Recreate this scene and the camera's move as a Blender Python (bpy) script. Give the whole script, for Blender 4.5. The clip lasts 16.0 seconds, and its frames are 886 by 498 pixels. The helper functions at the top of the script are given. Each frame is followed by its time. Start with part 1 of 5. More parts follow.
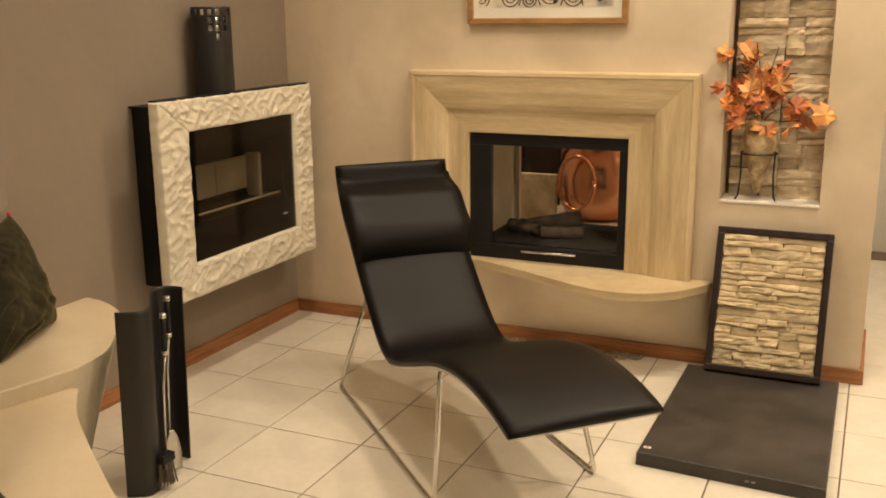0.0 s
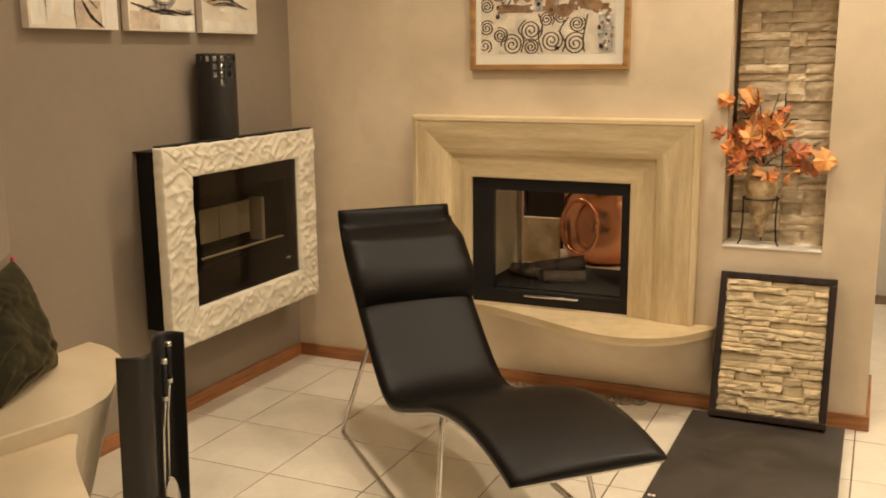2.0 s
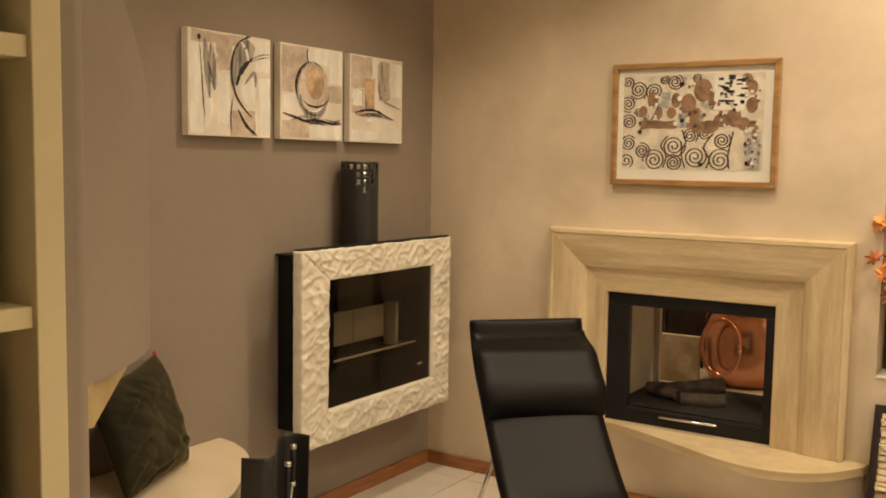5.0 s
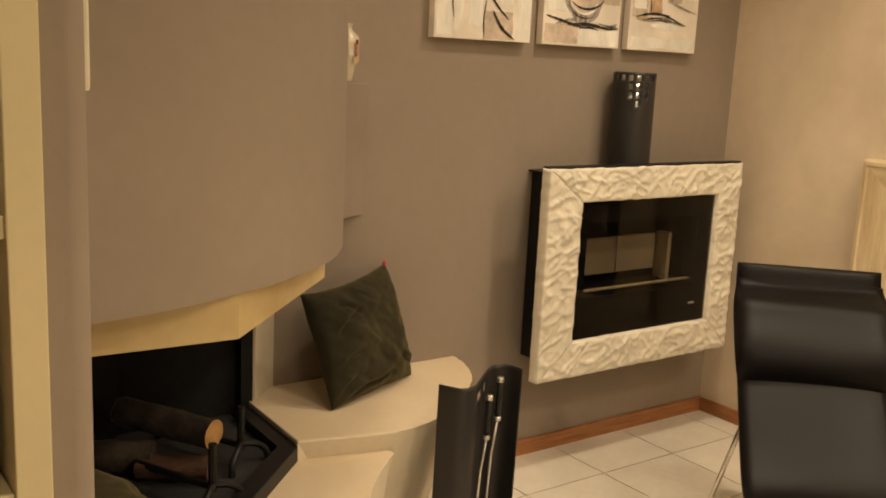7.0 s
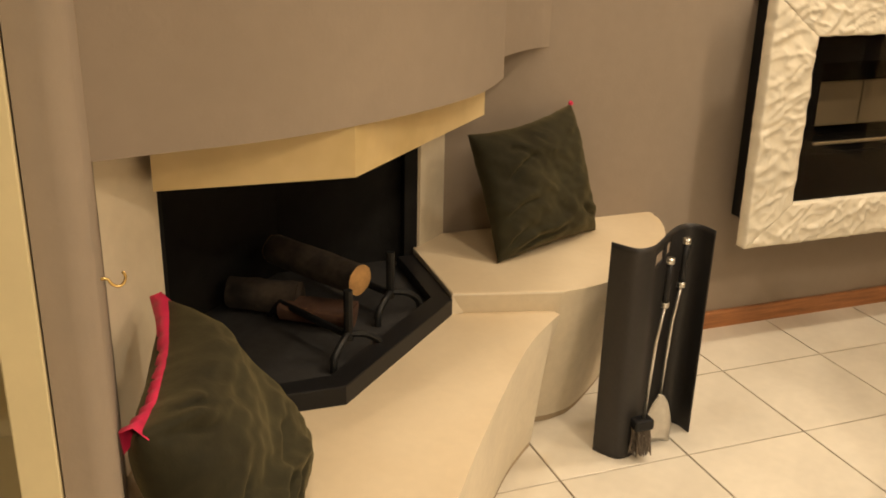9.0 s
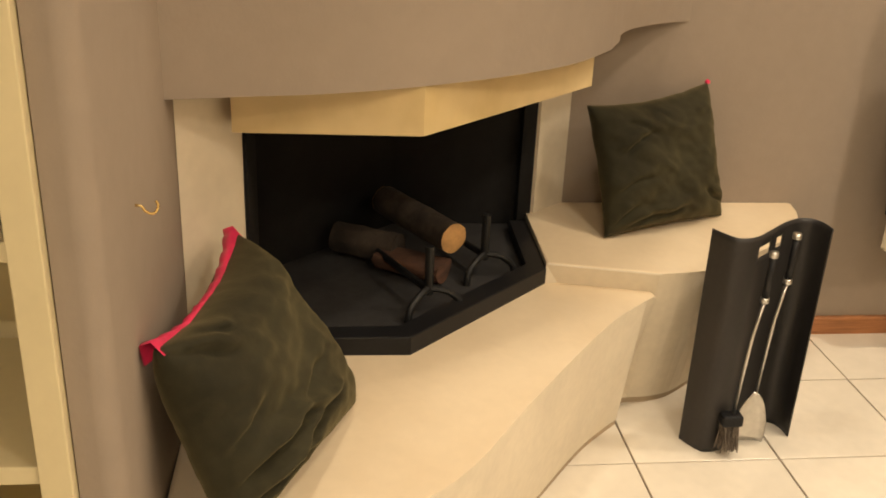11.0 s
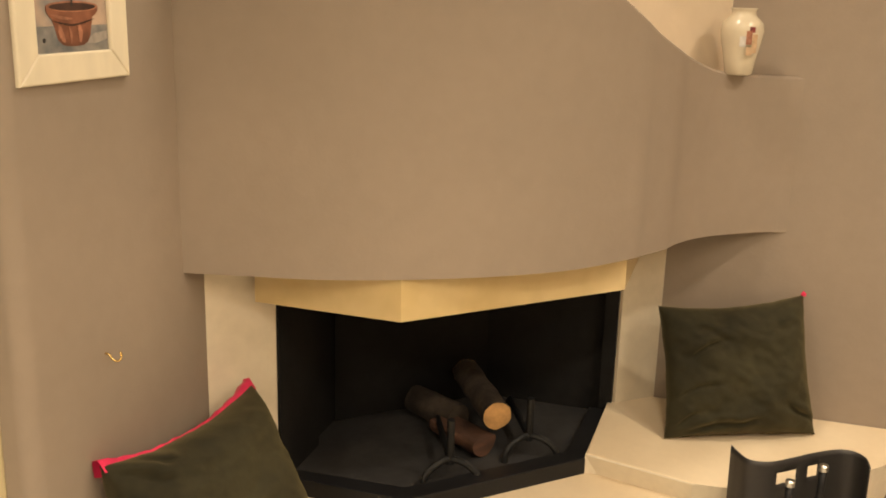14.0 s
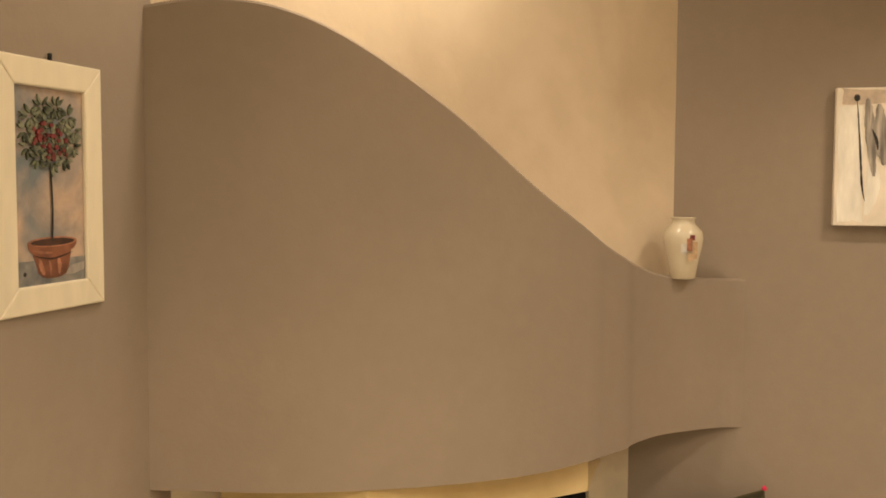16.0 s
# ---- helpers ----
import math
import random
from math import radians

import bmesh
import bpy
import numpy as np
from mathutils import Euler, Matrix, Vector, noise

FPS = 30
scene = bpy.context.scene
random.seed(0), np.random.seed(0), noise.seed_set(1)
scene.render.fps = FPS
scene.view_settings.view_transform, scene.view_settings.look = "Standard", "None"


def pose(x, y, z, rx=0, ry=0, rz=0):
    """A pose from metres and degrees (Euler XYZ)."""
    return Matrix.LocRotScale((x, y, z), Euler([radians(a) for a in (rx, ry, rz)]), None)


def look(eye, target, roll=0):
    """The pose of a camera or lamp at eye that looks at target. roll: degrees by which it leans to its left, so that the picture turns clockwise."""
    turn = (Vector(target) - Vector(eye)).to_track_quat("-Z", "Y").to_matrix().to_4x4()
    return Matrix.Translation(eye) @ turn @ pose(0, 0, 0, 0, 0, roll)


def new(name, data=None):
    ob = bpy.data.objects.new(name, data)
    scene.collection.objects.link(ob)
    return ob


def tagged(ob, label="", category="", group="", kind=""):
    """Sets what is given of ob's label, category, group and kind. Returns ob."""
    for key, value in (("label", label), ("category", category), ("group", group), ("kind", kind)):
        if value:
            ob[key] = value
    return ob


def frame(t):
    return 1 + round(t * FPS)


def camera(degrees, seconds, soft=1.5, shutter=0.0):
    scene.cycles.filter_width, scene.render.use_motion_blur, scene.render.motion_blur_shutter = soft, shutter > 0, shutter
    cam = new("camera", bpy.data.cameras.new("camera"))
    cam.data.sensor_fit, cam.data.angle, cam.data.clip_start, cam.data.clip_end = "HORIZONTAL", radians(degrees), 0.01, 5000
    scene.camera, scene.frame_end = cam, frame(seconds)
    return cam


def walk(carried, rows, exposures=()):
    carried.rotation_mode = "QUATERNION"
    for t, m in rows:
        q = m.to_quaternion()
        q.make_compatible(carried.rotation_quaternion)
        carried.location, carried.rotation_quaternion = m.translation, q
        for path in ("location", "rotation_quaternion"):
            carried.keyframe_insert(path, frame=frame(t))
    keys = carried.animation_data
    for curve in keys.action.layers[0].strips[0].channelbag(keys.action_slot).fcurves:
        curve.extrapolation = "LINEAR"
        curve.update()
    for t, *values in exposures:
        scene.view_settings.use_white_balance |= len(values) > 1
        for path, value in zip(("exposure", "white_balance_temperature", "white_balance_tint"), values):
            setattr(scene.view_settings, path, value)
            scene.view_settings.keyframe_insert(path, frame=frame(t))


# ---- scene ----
cam = camera(49.3, 16.0, soft=1.8)
PATH = [
    (0, (2.574, -3.942, 1.484), (1.777, -2.17, 1.009), -0.5),
    (0.5, (2.571, -3.929, 1.473), (1.785, -2.169, 0.944), -0.7),
    (1, (2.577, -3.934, 1.465), (1.786, -2.186, 0.899), -1.0),
    (1.5, (2.573, -3.94, 1.481), (1.776, -2.175, 0.982), -0.9),
    (2, (2.58, -3.937, 1.496), (1.768, -2.152, 1.105), -0.5),
    (2.5, (2.571, -3.944, 1.513), (1.75, -2.146, 1.206), -0.6),
    (3, (2.576, -3.945, 1.517), (1.744, -2.145, 1.254), -0.7),
    (3.5, (2.583, -3.95, 1.514), (1.736, -2.15, 1.305), -0.7),
    (4, (2.587, -3.947, 1.527), (1.713, -2.156, 1.36), -0.8),
    (4.2, (2.585, -3.946, 1.527), (1.664, -2.178, 1.362), -0.7),
    (6.3, (2.641, -3.605, 1.506), (1.306, -2.142, 1.23), 0.3),
    (6.5, (2.655, -3.537, 1.509), (1.257, -2.14, 1.206), -0.4),
    (7, (2.664, -3.387, 1.527), (1.073, -2.237, 1.143), 2.8),
    (7.5, (2.674, -3.293, 1.5), (0.985, -2.314, 1.067), 2.8),
    (8, (2.631, -3.216, 1.483), (0.893, -2.328, 1.045), 2.4),
    (8.5, (2.572, -3.102, 1.447), (0.814, -2.311, 0.913), 1.3),
    (9, (2.521, -3.047, 1.44), (0.766, -2.386, 0.742), 1.2),
    (9.5, (2.563, -2.957, 1.441), (0.793, -2.469, 0.647), 3.7),
    (12, (2.654, -2.546, 1.504), (0.804, -2.561, 0.744), 3.0),
    (12.5, (2.685, -2.361, 1.536), (0.854, -2.533, 0.748), 4.8),
    (13, (2.684, -2.227, 1.551), (0.815, -2.416, 0.866), 2.0),
    (13.5, (2.678, -2.11, 1.573), (0.794, -2.474, 1.01), 0.6),
    (14, (2.744, -1.958, 1.637), (0.89, -2.504, 1.122), 1.6),
    (14.5, (2.768, -1.925, 1.678), (0.888, -2.467, 1.259), 0.2),
    (15, (2.781, -1.918, 1.697), (0.883, -2.466, 1.387), 0.1),
    (15.5, (2.795, -1.931, 1.7), (0.878, -2.456, 1.481), 0.3),
    (16, (2.82, -1.915, 1.702), (0.891, -2.426, 1.57), 0.3),
]
walk(cam, [(t, look(e, g, r)) for t, e, g, r in PATH],
     [(0, -0.12, 6480, 10), (1.5, -0.12, 6500, 10), (4.2, -0.2, 6600, 10), (6.5, -0.12, 6680, 10), (8.5, 0.1, 6600, 10), (9.5, 0.25, 6450, 10), (12, 0.42, 6180, 10),
      (13.5, 0.53, 6200, 10), (14.5, 0.38, 6400, 10), (16, 0.15, 6480, 10)])

# ---------------------------------------------------------------- light
world = bpy.data.worlds.new("world")
scene.world = world
world.use_nodes = True
world.node_tree.nodes["Background"].inputs[0].default_value = (1.0, 0.80, 0.58, 1)
world.node_tree.nodes["Background"].inputs[1].default_value = 0.02
scene.view_settings.exposure = 0.0
WARM = (1.0, 0.815, 0.59)
CEIL = 2.75


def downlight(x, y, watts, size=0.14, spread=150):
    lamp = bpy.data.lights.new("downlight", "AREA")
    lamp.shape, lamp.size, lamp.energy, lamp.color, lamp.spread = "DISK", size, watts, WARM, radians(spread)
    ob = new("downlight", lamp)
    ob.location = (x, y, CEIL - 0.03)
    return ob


# assumed lamps out of view; the last is added fill for the far room
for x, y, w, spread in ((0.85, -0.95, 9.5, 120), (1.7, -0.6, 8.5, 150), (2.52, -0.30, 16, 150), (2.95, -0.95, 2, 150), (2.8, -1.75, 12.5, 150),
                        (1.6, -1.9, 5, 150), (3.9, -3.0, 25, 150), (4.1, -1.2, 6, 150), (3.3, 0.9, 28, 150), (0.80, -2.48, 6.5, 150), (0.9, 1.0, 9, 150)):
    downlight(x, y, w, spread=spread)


# ---------------------------------------------------------------- materials
def material(name, base, rough=0.6, metal=0.0, vary=0.12, scale=3.0, fine=60.0, fine_vary=0.08, bump=0.05, bump_scale=120.0,
             other=None, stretch=(1, 1, 1), contrast=(0.35, 0.65), coat=0.0, random_vary=0.0, sheen=0.0, distort=0.0):
    m = bpy.data.materials.new(name)
    m.use_nodes = True
    nt = m.node_tree
    b = nt.nodes["Principled BSDF"]
    b.inputs["Roughness"].default_value, b.inputs["Metallic"].default_value = rough, metal
    b.inputs["Coat Weight"].default_value = coat
    b.inputs["Sheen Weight"].default_value = sheen
    tc = nt.nodes.new("ShaderNodeTexCoord")
    mp = nt.nodes.new("ShaderNodeMapping")
    mp.inputs["Scale"].default_value = stretch
    nt.links.new(tc.outputs["Object"], mp.inputs[0])

    def noise_tex(s, detail=4.0):
        n = nt.nodes.new("ShaderNodeTexNoise")
        n.inputs["Scale"].default_value, n.inputs["Detail"].default_value = s, detail
        n.inputs["Distortion"].default_value = distort
        nt.links.new(mp.outputs[0], n.inputs["Vector"])
        return n.outputs["Fac"]

    def mix(fac, a, c, kind="MIX"):
        x = nt.nodes.new("ShaderNodeMix")
        x.data_type, x.blend_type = "RGBA", kind
        for sock, v in ((x.inputs[0], fac), (x.inputs[6], a), (x.inputs[7], c)):
            if isinstance(v, (tuple, float, int)):
                sock.default_value = (*v, 1) if isinstance(v, tuple) else v
            else:
                nt.links.new(v, sock)
        return x.outputs[2]

    dark = tuple(max(0, c * (1 - vary)) for c in base)
    lite = other or tuple(min(1, c * (1 + vary)) for c in base)
    r = nt.nodes.new("ShaderNodeMapRange")
    r.inputs[1].default_value, r.inputs[2].default_value = contrast
    big = noise_tex(scale)
    nt.links.new(big, r.inputs[0])
    col = mix(r.outputs[0], dark, lite)
    small = noise_tex(fine, 3.0)
    r2 = nt.nodes.new("ShaderNodeMapRange")
    r2.inputs[3].default_value, r2.inputs[4].default_value = 1 - fine_vary * 2, 1 + fine_vary * 2
    nt.links.new(small, r2.inputs[0])
    col = mix(1.0, col, r2.outputs[0], "MULTIPLY")
    if random_vary:
        oi = nt.nodes.new("ShaderNodeObjectInfo")
        r3 = nt.nodes.new("ShaderNodeMapRange")
        r3.inputs[3].default_value, r3.inputs[4].default_value = 1 - random_vary, 1 + random_vary
        nt.links.new(oi.outputs["Random"], r3.inputs[0])
        col = mix(1.0, col, r3.outputs[0], "MULTIPLY")
    nt.links.new(col, b.inputs["Base Color"])
    r4 = nt.nodes.new("ShaderNodeMapRange")
    r4.inputs[3].default_value, r4.inputs[4].default_value = max(0.02, rough - 0.07), min(1, rough + 0.07)
    nt.links.new(big, r4.inputs[0])
    nt.links.new(r4.outputs[0], b.inputs["Roughness"])
    if bump:
        bp = nt.nodes.new("ShaderNodeBump")
        bp.inputs["Strength"].default_value, bp.inputs["Distance"].default_value = min(1, bump * 4), 0.004
        nt.links.new(noise_tex(bump_scale, 5.0), bp.inputs["Height"])
        nt.links.new(bp.outputs[0], b.inputs["Normal"])
    return m


def glass_material(name, tint=(1, 1, 1), rough=0.0, clear=0.85):
    """A pane: clear, with a mirror gloss that grows at grazing angles."""
    m = bpy.data.materials.new(name)
    m.use_nodes = True
    nt = m.node_tree
    nt.nodes.clear()
    out = nt.nodes.new("ShaderNodeOutputMaterial")
    mix = nt.nodes.new("ShaderNodeMixShader")
    tr = nt.nodes.new("ShaderNodeBsdfTransparent")
    gl = nt.nodes.new("ShaderNodeBsdfGlossy")
    lw = nt.nodes.new("ShaderNodeLayerWeight")
    lw.inputs[0].default_value = 0.5
    pw = nt.nodes.new("ShaderNodeMath")
    pw.operation = "POWER"
    pw.inputs[1].default_value = 4.0
    nt.links.new(lw.outputs["Facing"], pw.inputs[0])
    fr = nt.nodes.new("ShaderNodeMath")
    fr.operation = "MULTIPLY_ADD"
    fr.inputs[1].default_value, fr.inputs[2].default_value = 0.7, 0.018
    nt.links.new(pw.outputs[0], fr.inputs[0])
    tr.inputs[0].default_value = (*[c * clear for c in tint], 1)
    gl.inputs["Roughness"].default_value = rough
    nt.links.new(fr.outputs[0], mix.inputs[0])
    nt.links.new(tr.outputs[0], mix.inputs[1])
    nt.links.new(gl.outputs[0], mix.inputs[2])
    nt.links.new(mix.outputs[0], out.inputs[0])
    return m


TAUPE = material("taupe_plaster", (0.292, 0.237, 0.185), 0.85, vary=0.06, scale=1.6, fine=25, fine_vary=0.03, bump=0.03, bump_scale=90)
BEIGE = material("beige_plaster", (0.675, 0.555, 0.40), 0.8, vary=0.10, scale=2.2, fine=14, fine_vary=0.03, bump=0.03, bump_scale=70,
                 other=(0.73, 0.612, 0.46), distort=0.6)
CREAMWALL = material("white_plaster", (0.80, 0.76, 0.68), 0.85, vary=0.04, scale=2, fine_vary=0.02, bump=0.02)
TILE = material("cream_floor_tile", (0.74, 0.68, 0.575), 0.22, vary=0.05, scale=3.5, fine=30, fine_vary=0.03, bump=0.008, bump_scale=30, random_vary=0.03)
GROUT = material("brown_grout", (0.17, 0.12, 0.08), 0.9, vary=0.15, scale=6)
BASEWOOD = material("reddish_wood", (0.34, 0.14, 0.05), 0.45, vary=0.25, scale=5, stretch=(1, 1, 14), fine=40, fine_vary=0.1, bump=0.02)
TRAV_H = material("travertine_along", (0.62, 0.475, 0.27), 0.5, vary=0.14, scale=2.2, stretch=(1, 1, 9), fine=18, fine_vary=0.09, bump=0.03,
                  bump_scale=60, other=(0.72, 0.585, 0.37))
TRAV_V = material("travertine_upright", (0.62, 0.475, 0.27), 0.5, vary=0.14, scale=2.2, stretch=(9, 9, 1), fine=18, fine_vary=0.09, bump=0.03,
                  bump_scale=60, other=(0.72, 0.585, 0.37))
STONE = material("cream_limestone", (0.73, 0.595, 0.405), 0.55, vary=0.05, scale=3, fine=45, fine_vary=0.02, bump=0.02, bump_scale=140,
                 other=(0.77, 0.645, 0.46))
STONESIDE = material("cream_render", (0.72, 0.64, 0.50), 0.8, vary=0.06, scale=4, fine=45, fine_vary=0.04, bump=0.03, bump_scale=110)
GROUTBEIGE = material("dull_beige_mortar", (0.42, 0.33, 0.22), 0.85, vary=0.1, scale=5, fine=60, fine_vary=0.06, bump=0.03)
LINTEL = material("yellow_marble", (0.60, 0.45, 0.21), 0.4, vary=0.10, scale=3, fine=22, fine_vary=0.05, bump=0.01, other=(0.68, 0.54, 0.30))
PILLAR = material("pale_stone", (0.66, 0.58, 0.44), 0.55, vary=0.07, scale=4, fine=35, fine_vary=0.04, bump=0.02)
BLACK = material("black_steel", (0.012, 0.012, 0.013), 0.42, metal=0.0, vary=0.2, scale=4, fine=120, fine_vary=0.15, bump=0.01)
BLACK.node_tree.nodes["Principled BSDF"].inputs["Specular IOR Level"].default_value = 0.25
SOOT = material("soot_black_lining", (0.008, 0.0075, 0.007), 0.85, vary=0.35, scale=4, fine=30, fine_vary=0.2, bump=0.03)
SOOT.node_tree.nodes["Principled BSDF"].inputs["Specular IOR Level"].default_value = 0.25
ASH = material("dark_fire_floor", (0.024, 0.0225, 0.022), 0.8, vary=0.3, scale=6, fine=40, fine_vary=0.2, bump=0.04)
IRON = material("wrought_iron", (0.010, 0.010, 0.010), 0.55, metal=0.3, vary=0.3, scale=20, bump=0.05, bump_scale=80)
SHEET = material("grey_black_sheet_steel", (0.030, 0.028, 0.027), 0.45, metal=0.35, vary=0.12, scale=3, fine=80, fine_vary=0.08, bump=0.01)
CHROME = material("chrome", (0.72, 0.70, 0.67), 0.12, metal=1.0, vary=0.03, scale=8, bump=0)
STEEL = material("brushed_steel", (0.62, 0.60, 0.56), 0.3, metal=1.0, vary=0.08, scale=9, bump=0.01)
LEATHER = material("black_leather", (0.006, 0.0052, 0.005), 0.36, vary=0.15, scale=4, fine=90, fine_vary=0.12, bump=0.05, bump_scale=420)
LEATHER.node_tree.nodes["Principled BSDF"].inputs["Specular IOR Level"].default_value = 0.17
WHITECER = material("white_glazed_relief", (0.77, 0.71, 0.58), 0.28, vary=0.05, scale=5, fine=50, fine_vary=0.03, bump=0.02, bump_scale=60)
FIRECLAY = material("cream_firebrick", (0.62, 0.52, 0.36), 0.85, vary=0.12, scale=5, fine=30, fine_vary=0.06, bump=0.04)
SLATE = material("dark_slate", (0.040, 0.034, 0.030), 0.42, vary=0.3, scale=5, fine=30, fine_vary=0.14, bump=0.03, bump_scale=70, distort=1.0)
WENGE = material("dark_wenge_wood", (0.020, 0.011, 0.010), 0.35, vary=0.3, scale=6, stretch=(6, 6, 1), bump=0.02)
OAK = material("honey_oak", (0.36, 0.20, 0.075), 0.4, vary=0.2, scale=8, stretch=(1, 1, 4), fine=50, fine_vary=0.1, bump=0.02)
LEDGE = material("buff_ledge_stone", (0.52, 0.40, 0.225), 0.85, vary=0.28, scale=7, fine=40, fine_vary=0.14, bump=0.12, bump_scale=60,
                 other=(0.70, 0.57, 0.37), random_vary=0.10)
NICHESTONE = material("grey_brown_ledge_stone", (0.53, 0.41, 0.255), 0.85, vary=0.35, scale=6, stretch=(1, 1, 3), fine=40, fine_vary=0.14,
                      bump=0.12, bump_scale=50, other=(0.80, 0.67, 0.48), random_vary=0.22)
VELVET = material("olive_green_velvet", (0.026, 0.0235, 0.0120), 0.85, vary=0.35, scale=5, fine=45, fine_vary=0.18, bump=0.04, sheen=0.22)
VELVET.node_tree.nodes["Principled BSDF"].inputs["Sheen Tint"].default_value = (0.7, 0.58, 0.28, 1)
VELVET.node_tree.nodes["Principled BSDF"].inputs["Specular IOR Level"].default_value = 0.2
PINK = material("pink_satin", (0.62, 0.025, 0.09), 0.45, vary=0.15, scale=20, bump=0.02)
BARK = material("oak_bark", (0.032, 0.022, 0.015), 0.9, vary=0.5, scale=14, fine=60, fine_vary=0.25, bump=0.2, bump_scale=45,
                other=(0.055, 0.040, 0.028))
CUTWOOD = material("sawn_wood", (0.42, 0.235, 0.085), 0.75, vary=0.25, scale=18, fine=90, fine_vary=0.12, bump=0.04)
SPLITWOOD = material("split_wood", (0.075, 0.034, 0.019), 0.85, vary=0.35, scale=10, stretch=(1, 1, 4), fine=70, fine_vary=0.15, bump=0.1)
ASHWOOD = material("ash_grey_wood", (0.045, 0.031, 0.022), 0.9, vary=0.4, scale=22, fine=60, fine_vary=0.25, bump=0.2, bump_scale=45, other=(0.12, 0.085, 0.06))
CANVAS = material("cream_canvas", (0.77, 0.70, 0.60), 0.85, vary=0.12, scale=7, fine=400, fine_vary=0.05, bump=0.03, bump_scale=500)
P_TAN = material("tan_paint", (0.57, 0.47, 0.375), 0.75, vary=0.22, scale=14, fine=80, fine_vary=0.1, bump=0.03)
P_WHITE = material("white_paint_stroke", (0.82, 0.79, 0.72), 0.7, vary=0.10, scale=16, stretch=(1, 1, .3), fine=80, fine_vary=0.06, bump=0.05)
P_GREY = material("grey_paint_stroke", (0.24, 0.21, 0.19), 0.75, vary=0.4, scale=22, stretch=(1, 3, .3), fine=90, fine_vary=0.2, bump=0.03, other=(0.5, 0.45, 0.39))
P_BLACK = material("black_paint_stroke", (0.018, 0.015, 0.014), 0.5, vary=0.3, scale=20, bump=0.03)
P_ORANGE = material("ochre_paint", (0.52, 0.36, 0.22), 0.7, vary=0.3, scale=16, fine=60, fine_vary=0.15, bump=0.03)
MOUNT = material("cream_mount_board", (0.88, 0.84, 0.74), 0.8, vary=0.03, scale=5, fine_vary=0.02, bump=0.01)
PRINT = material("printed_paper", (0.74, 0.66, 0.53), 0.7, vary=0.15, scale=16, fine=60, fine_vary=0.1, bump=0)
INK = material("brown_ink", (0.075, 0.048, 0.03), 0.7, vary=0.3, scale=30, bump=0)
BRONZE = material("bronze_print", (0.27, 0.155, 0.085), 0.6, vary=0.35, scale=30, fine=120, fine_vary=0.2, bump=0)
BLUEGREY = material("blue_grey_print", (0.45, 0.43, 0.40), 0.7, vary=0.3, scale=40, bump=0)
CREAMPAINT = material("cream_painted_wood", (0.76, 0.69, 0.53), 0.45, vary=0.05, scale=5, stretch=(1, 1, .3), fine=40, fine_vary=0.04, bump=0.03, bump_scale=40)
SHELFPAINT = material("ivory_laminate", (0.64, 0.55, 0.33), 0.4, vary=0.05, scale=3, fine_vary=0.02, bump=0.01)
PORCELAIN = material("white_porcelain", (0.60, 0.53, 0.40), 0.25, vary=0.04, scale=6, fine_vary=0.02, bump=0)
TERRA = material("terracotta_paint", (0.22, 0.085, 0.045), 0.7, vary=0.45, scale=12, fine=60, fine_vary=0.12, bump=0.02)
POTDARK = material("dark_umber_paint", (0.05, 0.022, 0.014), 0.7, vary=0.4, scale=16, fine=60, fine_vary=0.15, bump=0.02)
TERRALIGHT = material("pale_terracotta_paint", (0.33, 0.145, 0.085), 0.7, vary=0.35, scale=20, fine=80, fine_vary=0.2, bump=0.03)
SKYPAINT = material("mottled_blue_buff_paint", (0.21, 0.24, 0.26), 0.8, vary=0.2, scale=7, fine=40, fine_vary=0.12, bump=0.02,
                    other=(0.52, 0.38, 0.28), distort=0.8)
LEAFPALE = material("pale_green_leaf_paint", (0.17, 0.18, 0.12), 0.7, vary=0.4, scale=60, fine=200, fine_vary=0.2, bump=0.02)
LEAFPAINT = material("green_leaf_paint", (0.035, 0.042, 0.024), 0.7, vary=0.4, scale=60, fine=200, fine_vary=0.2, bump=0.02, other=(0.16, 0.18, 0.11))
BERRY = material("red_berry_paint", (0.16, 0.028, 0.028), 0.6, vary=0.3, scale=60, bump=0)
LEAF_A = material("rust_orange_leaf", (0.66, 0.24, 0.065), 0.6, vary=0.4, scale=25, fine=80, fine_vary=0.15, bump=0.03, random_vary=0.25)
LEAF_B = material("dark_red_leaf", (0.52, 0.17, 0.07), 0.6, vary=0.4, scale=25, fine=80, fine_vary=0.15, bump=0.03, random_vary=0.25)
LEAF_C = material("golden_leaf", (0.64, 0.30, 0.10), 0.6, vary=0.4, scale=25, fine=80, fine_vary=0.15, bump=0.03, random_vary=0.25)
POTPOURRI = material("mottled_buff_vase", (0.46, 0.30, 0.15), 0.35, vary=0.5, scale=22, fine=60, fine_vary=0.2, bump=0.03, other=(0.62, 0.47, 0.28), contrast=(.35, .65))
COPPER = material("polished_copper", (0.62, 0.27, 0.14), 0.22, metal=1.0, vary=0.12, scale=6, bump=0.01)
BRASS = material("brass", (0.75, 0.55, 0.22), 0.2, metal=1.0, vary=0.05, scale=10, bump=0)
PEBBLE = material("mottled_pebbles", (0.45, 0.36, 0.26), 0.7, vary=0.3, scale=30, fine=80, fine_vary=0.15, bump=0.05, random_vary=0.45)
BINDER = material("black_card", (0.012, 0.012, 0.013), 0.4, vary=0.2, scale=8, bump=0.01)
REDCARD = material("red_card", (0.45, 0.02, 0.015), 0.4, vary=0.1, scale=8, bump=0.01)
GREYCARD = material("grey_card", (0.47, 0.47, 0.40), 0.5, vary=0.15, scale=8, bump=0.01)
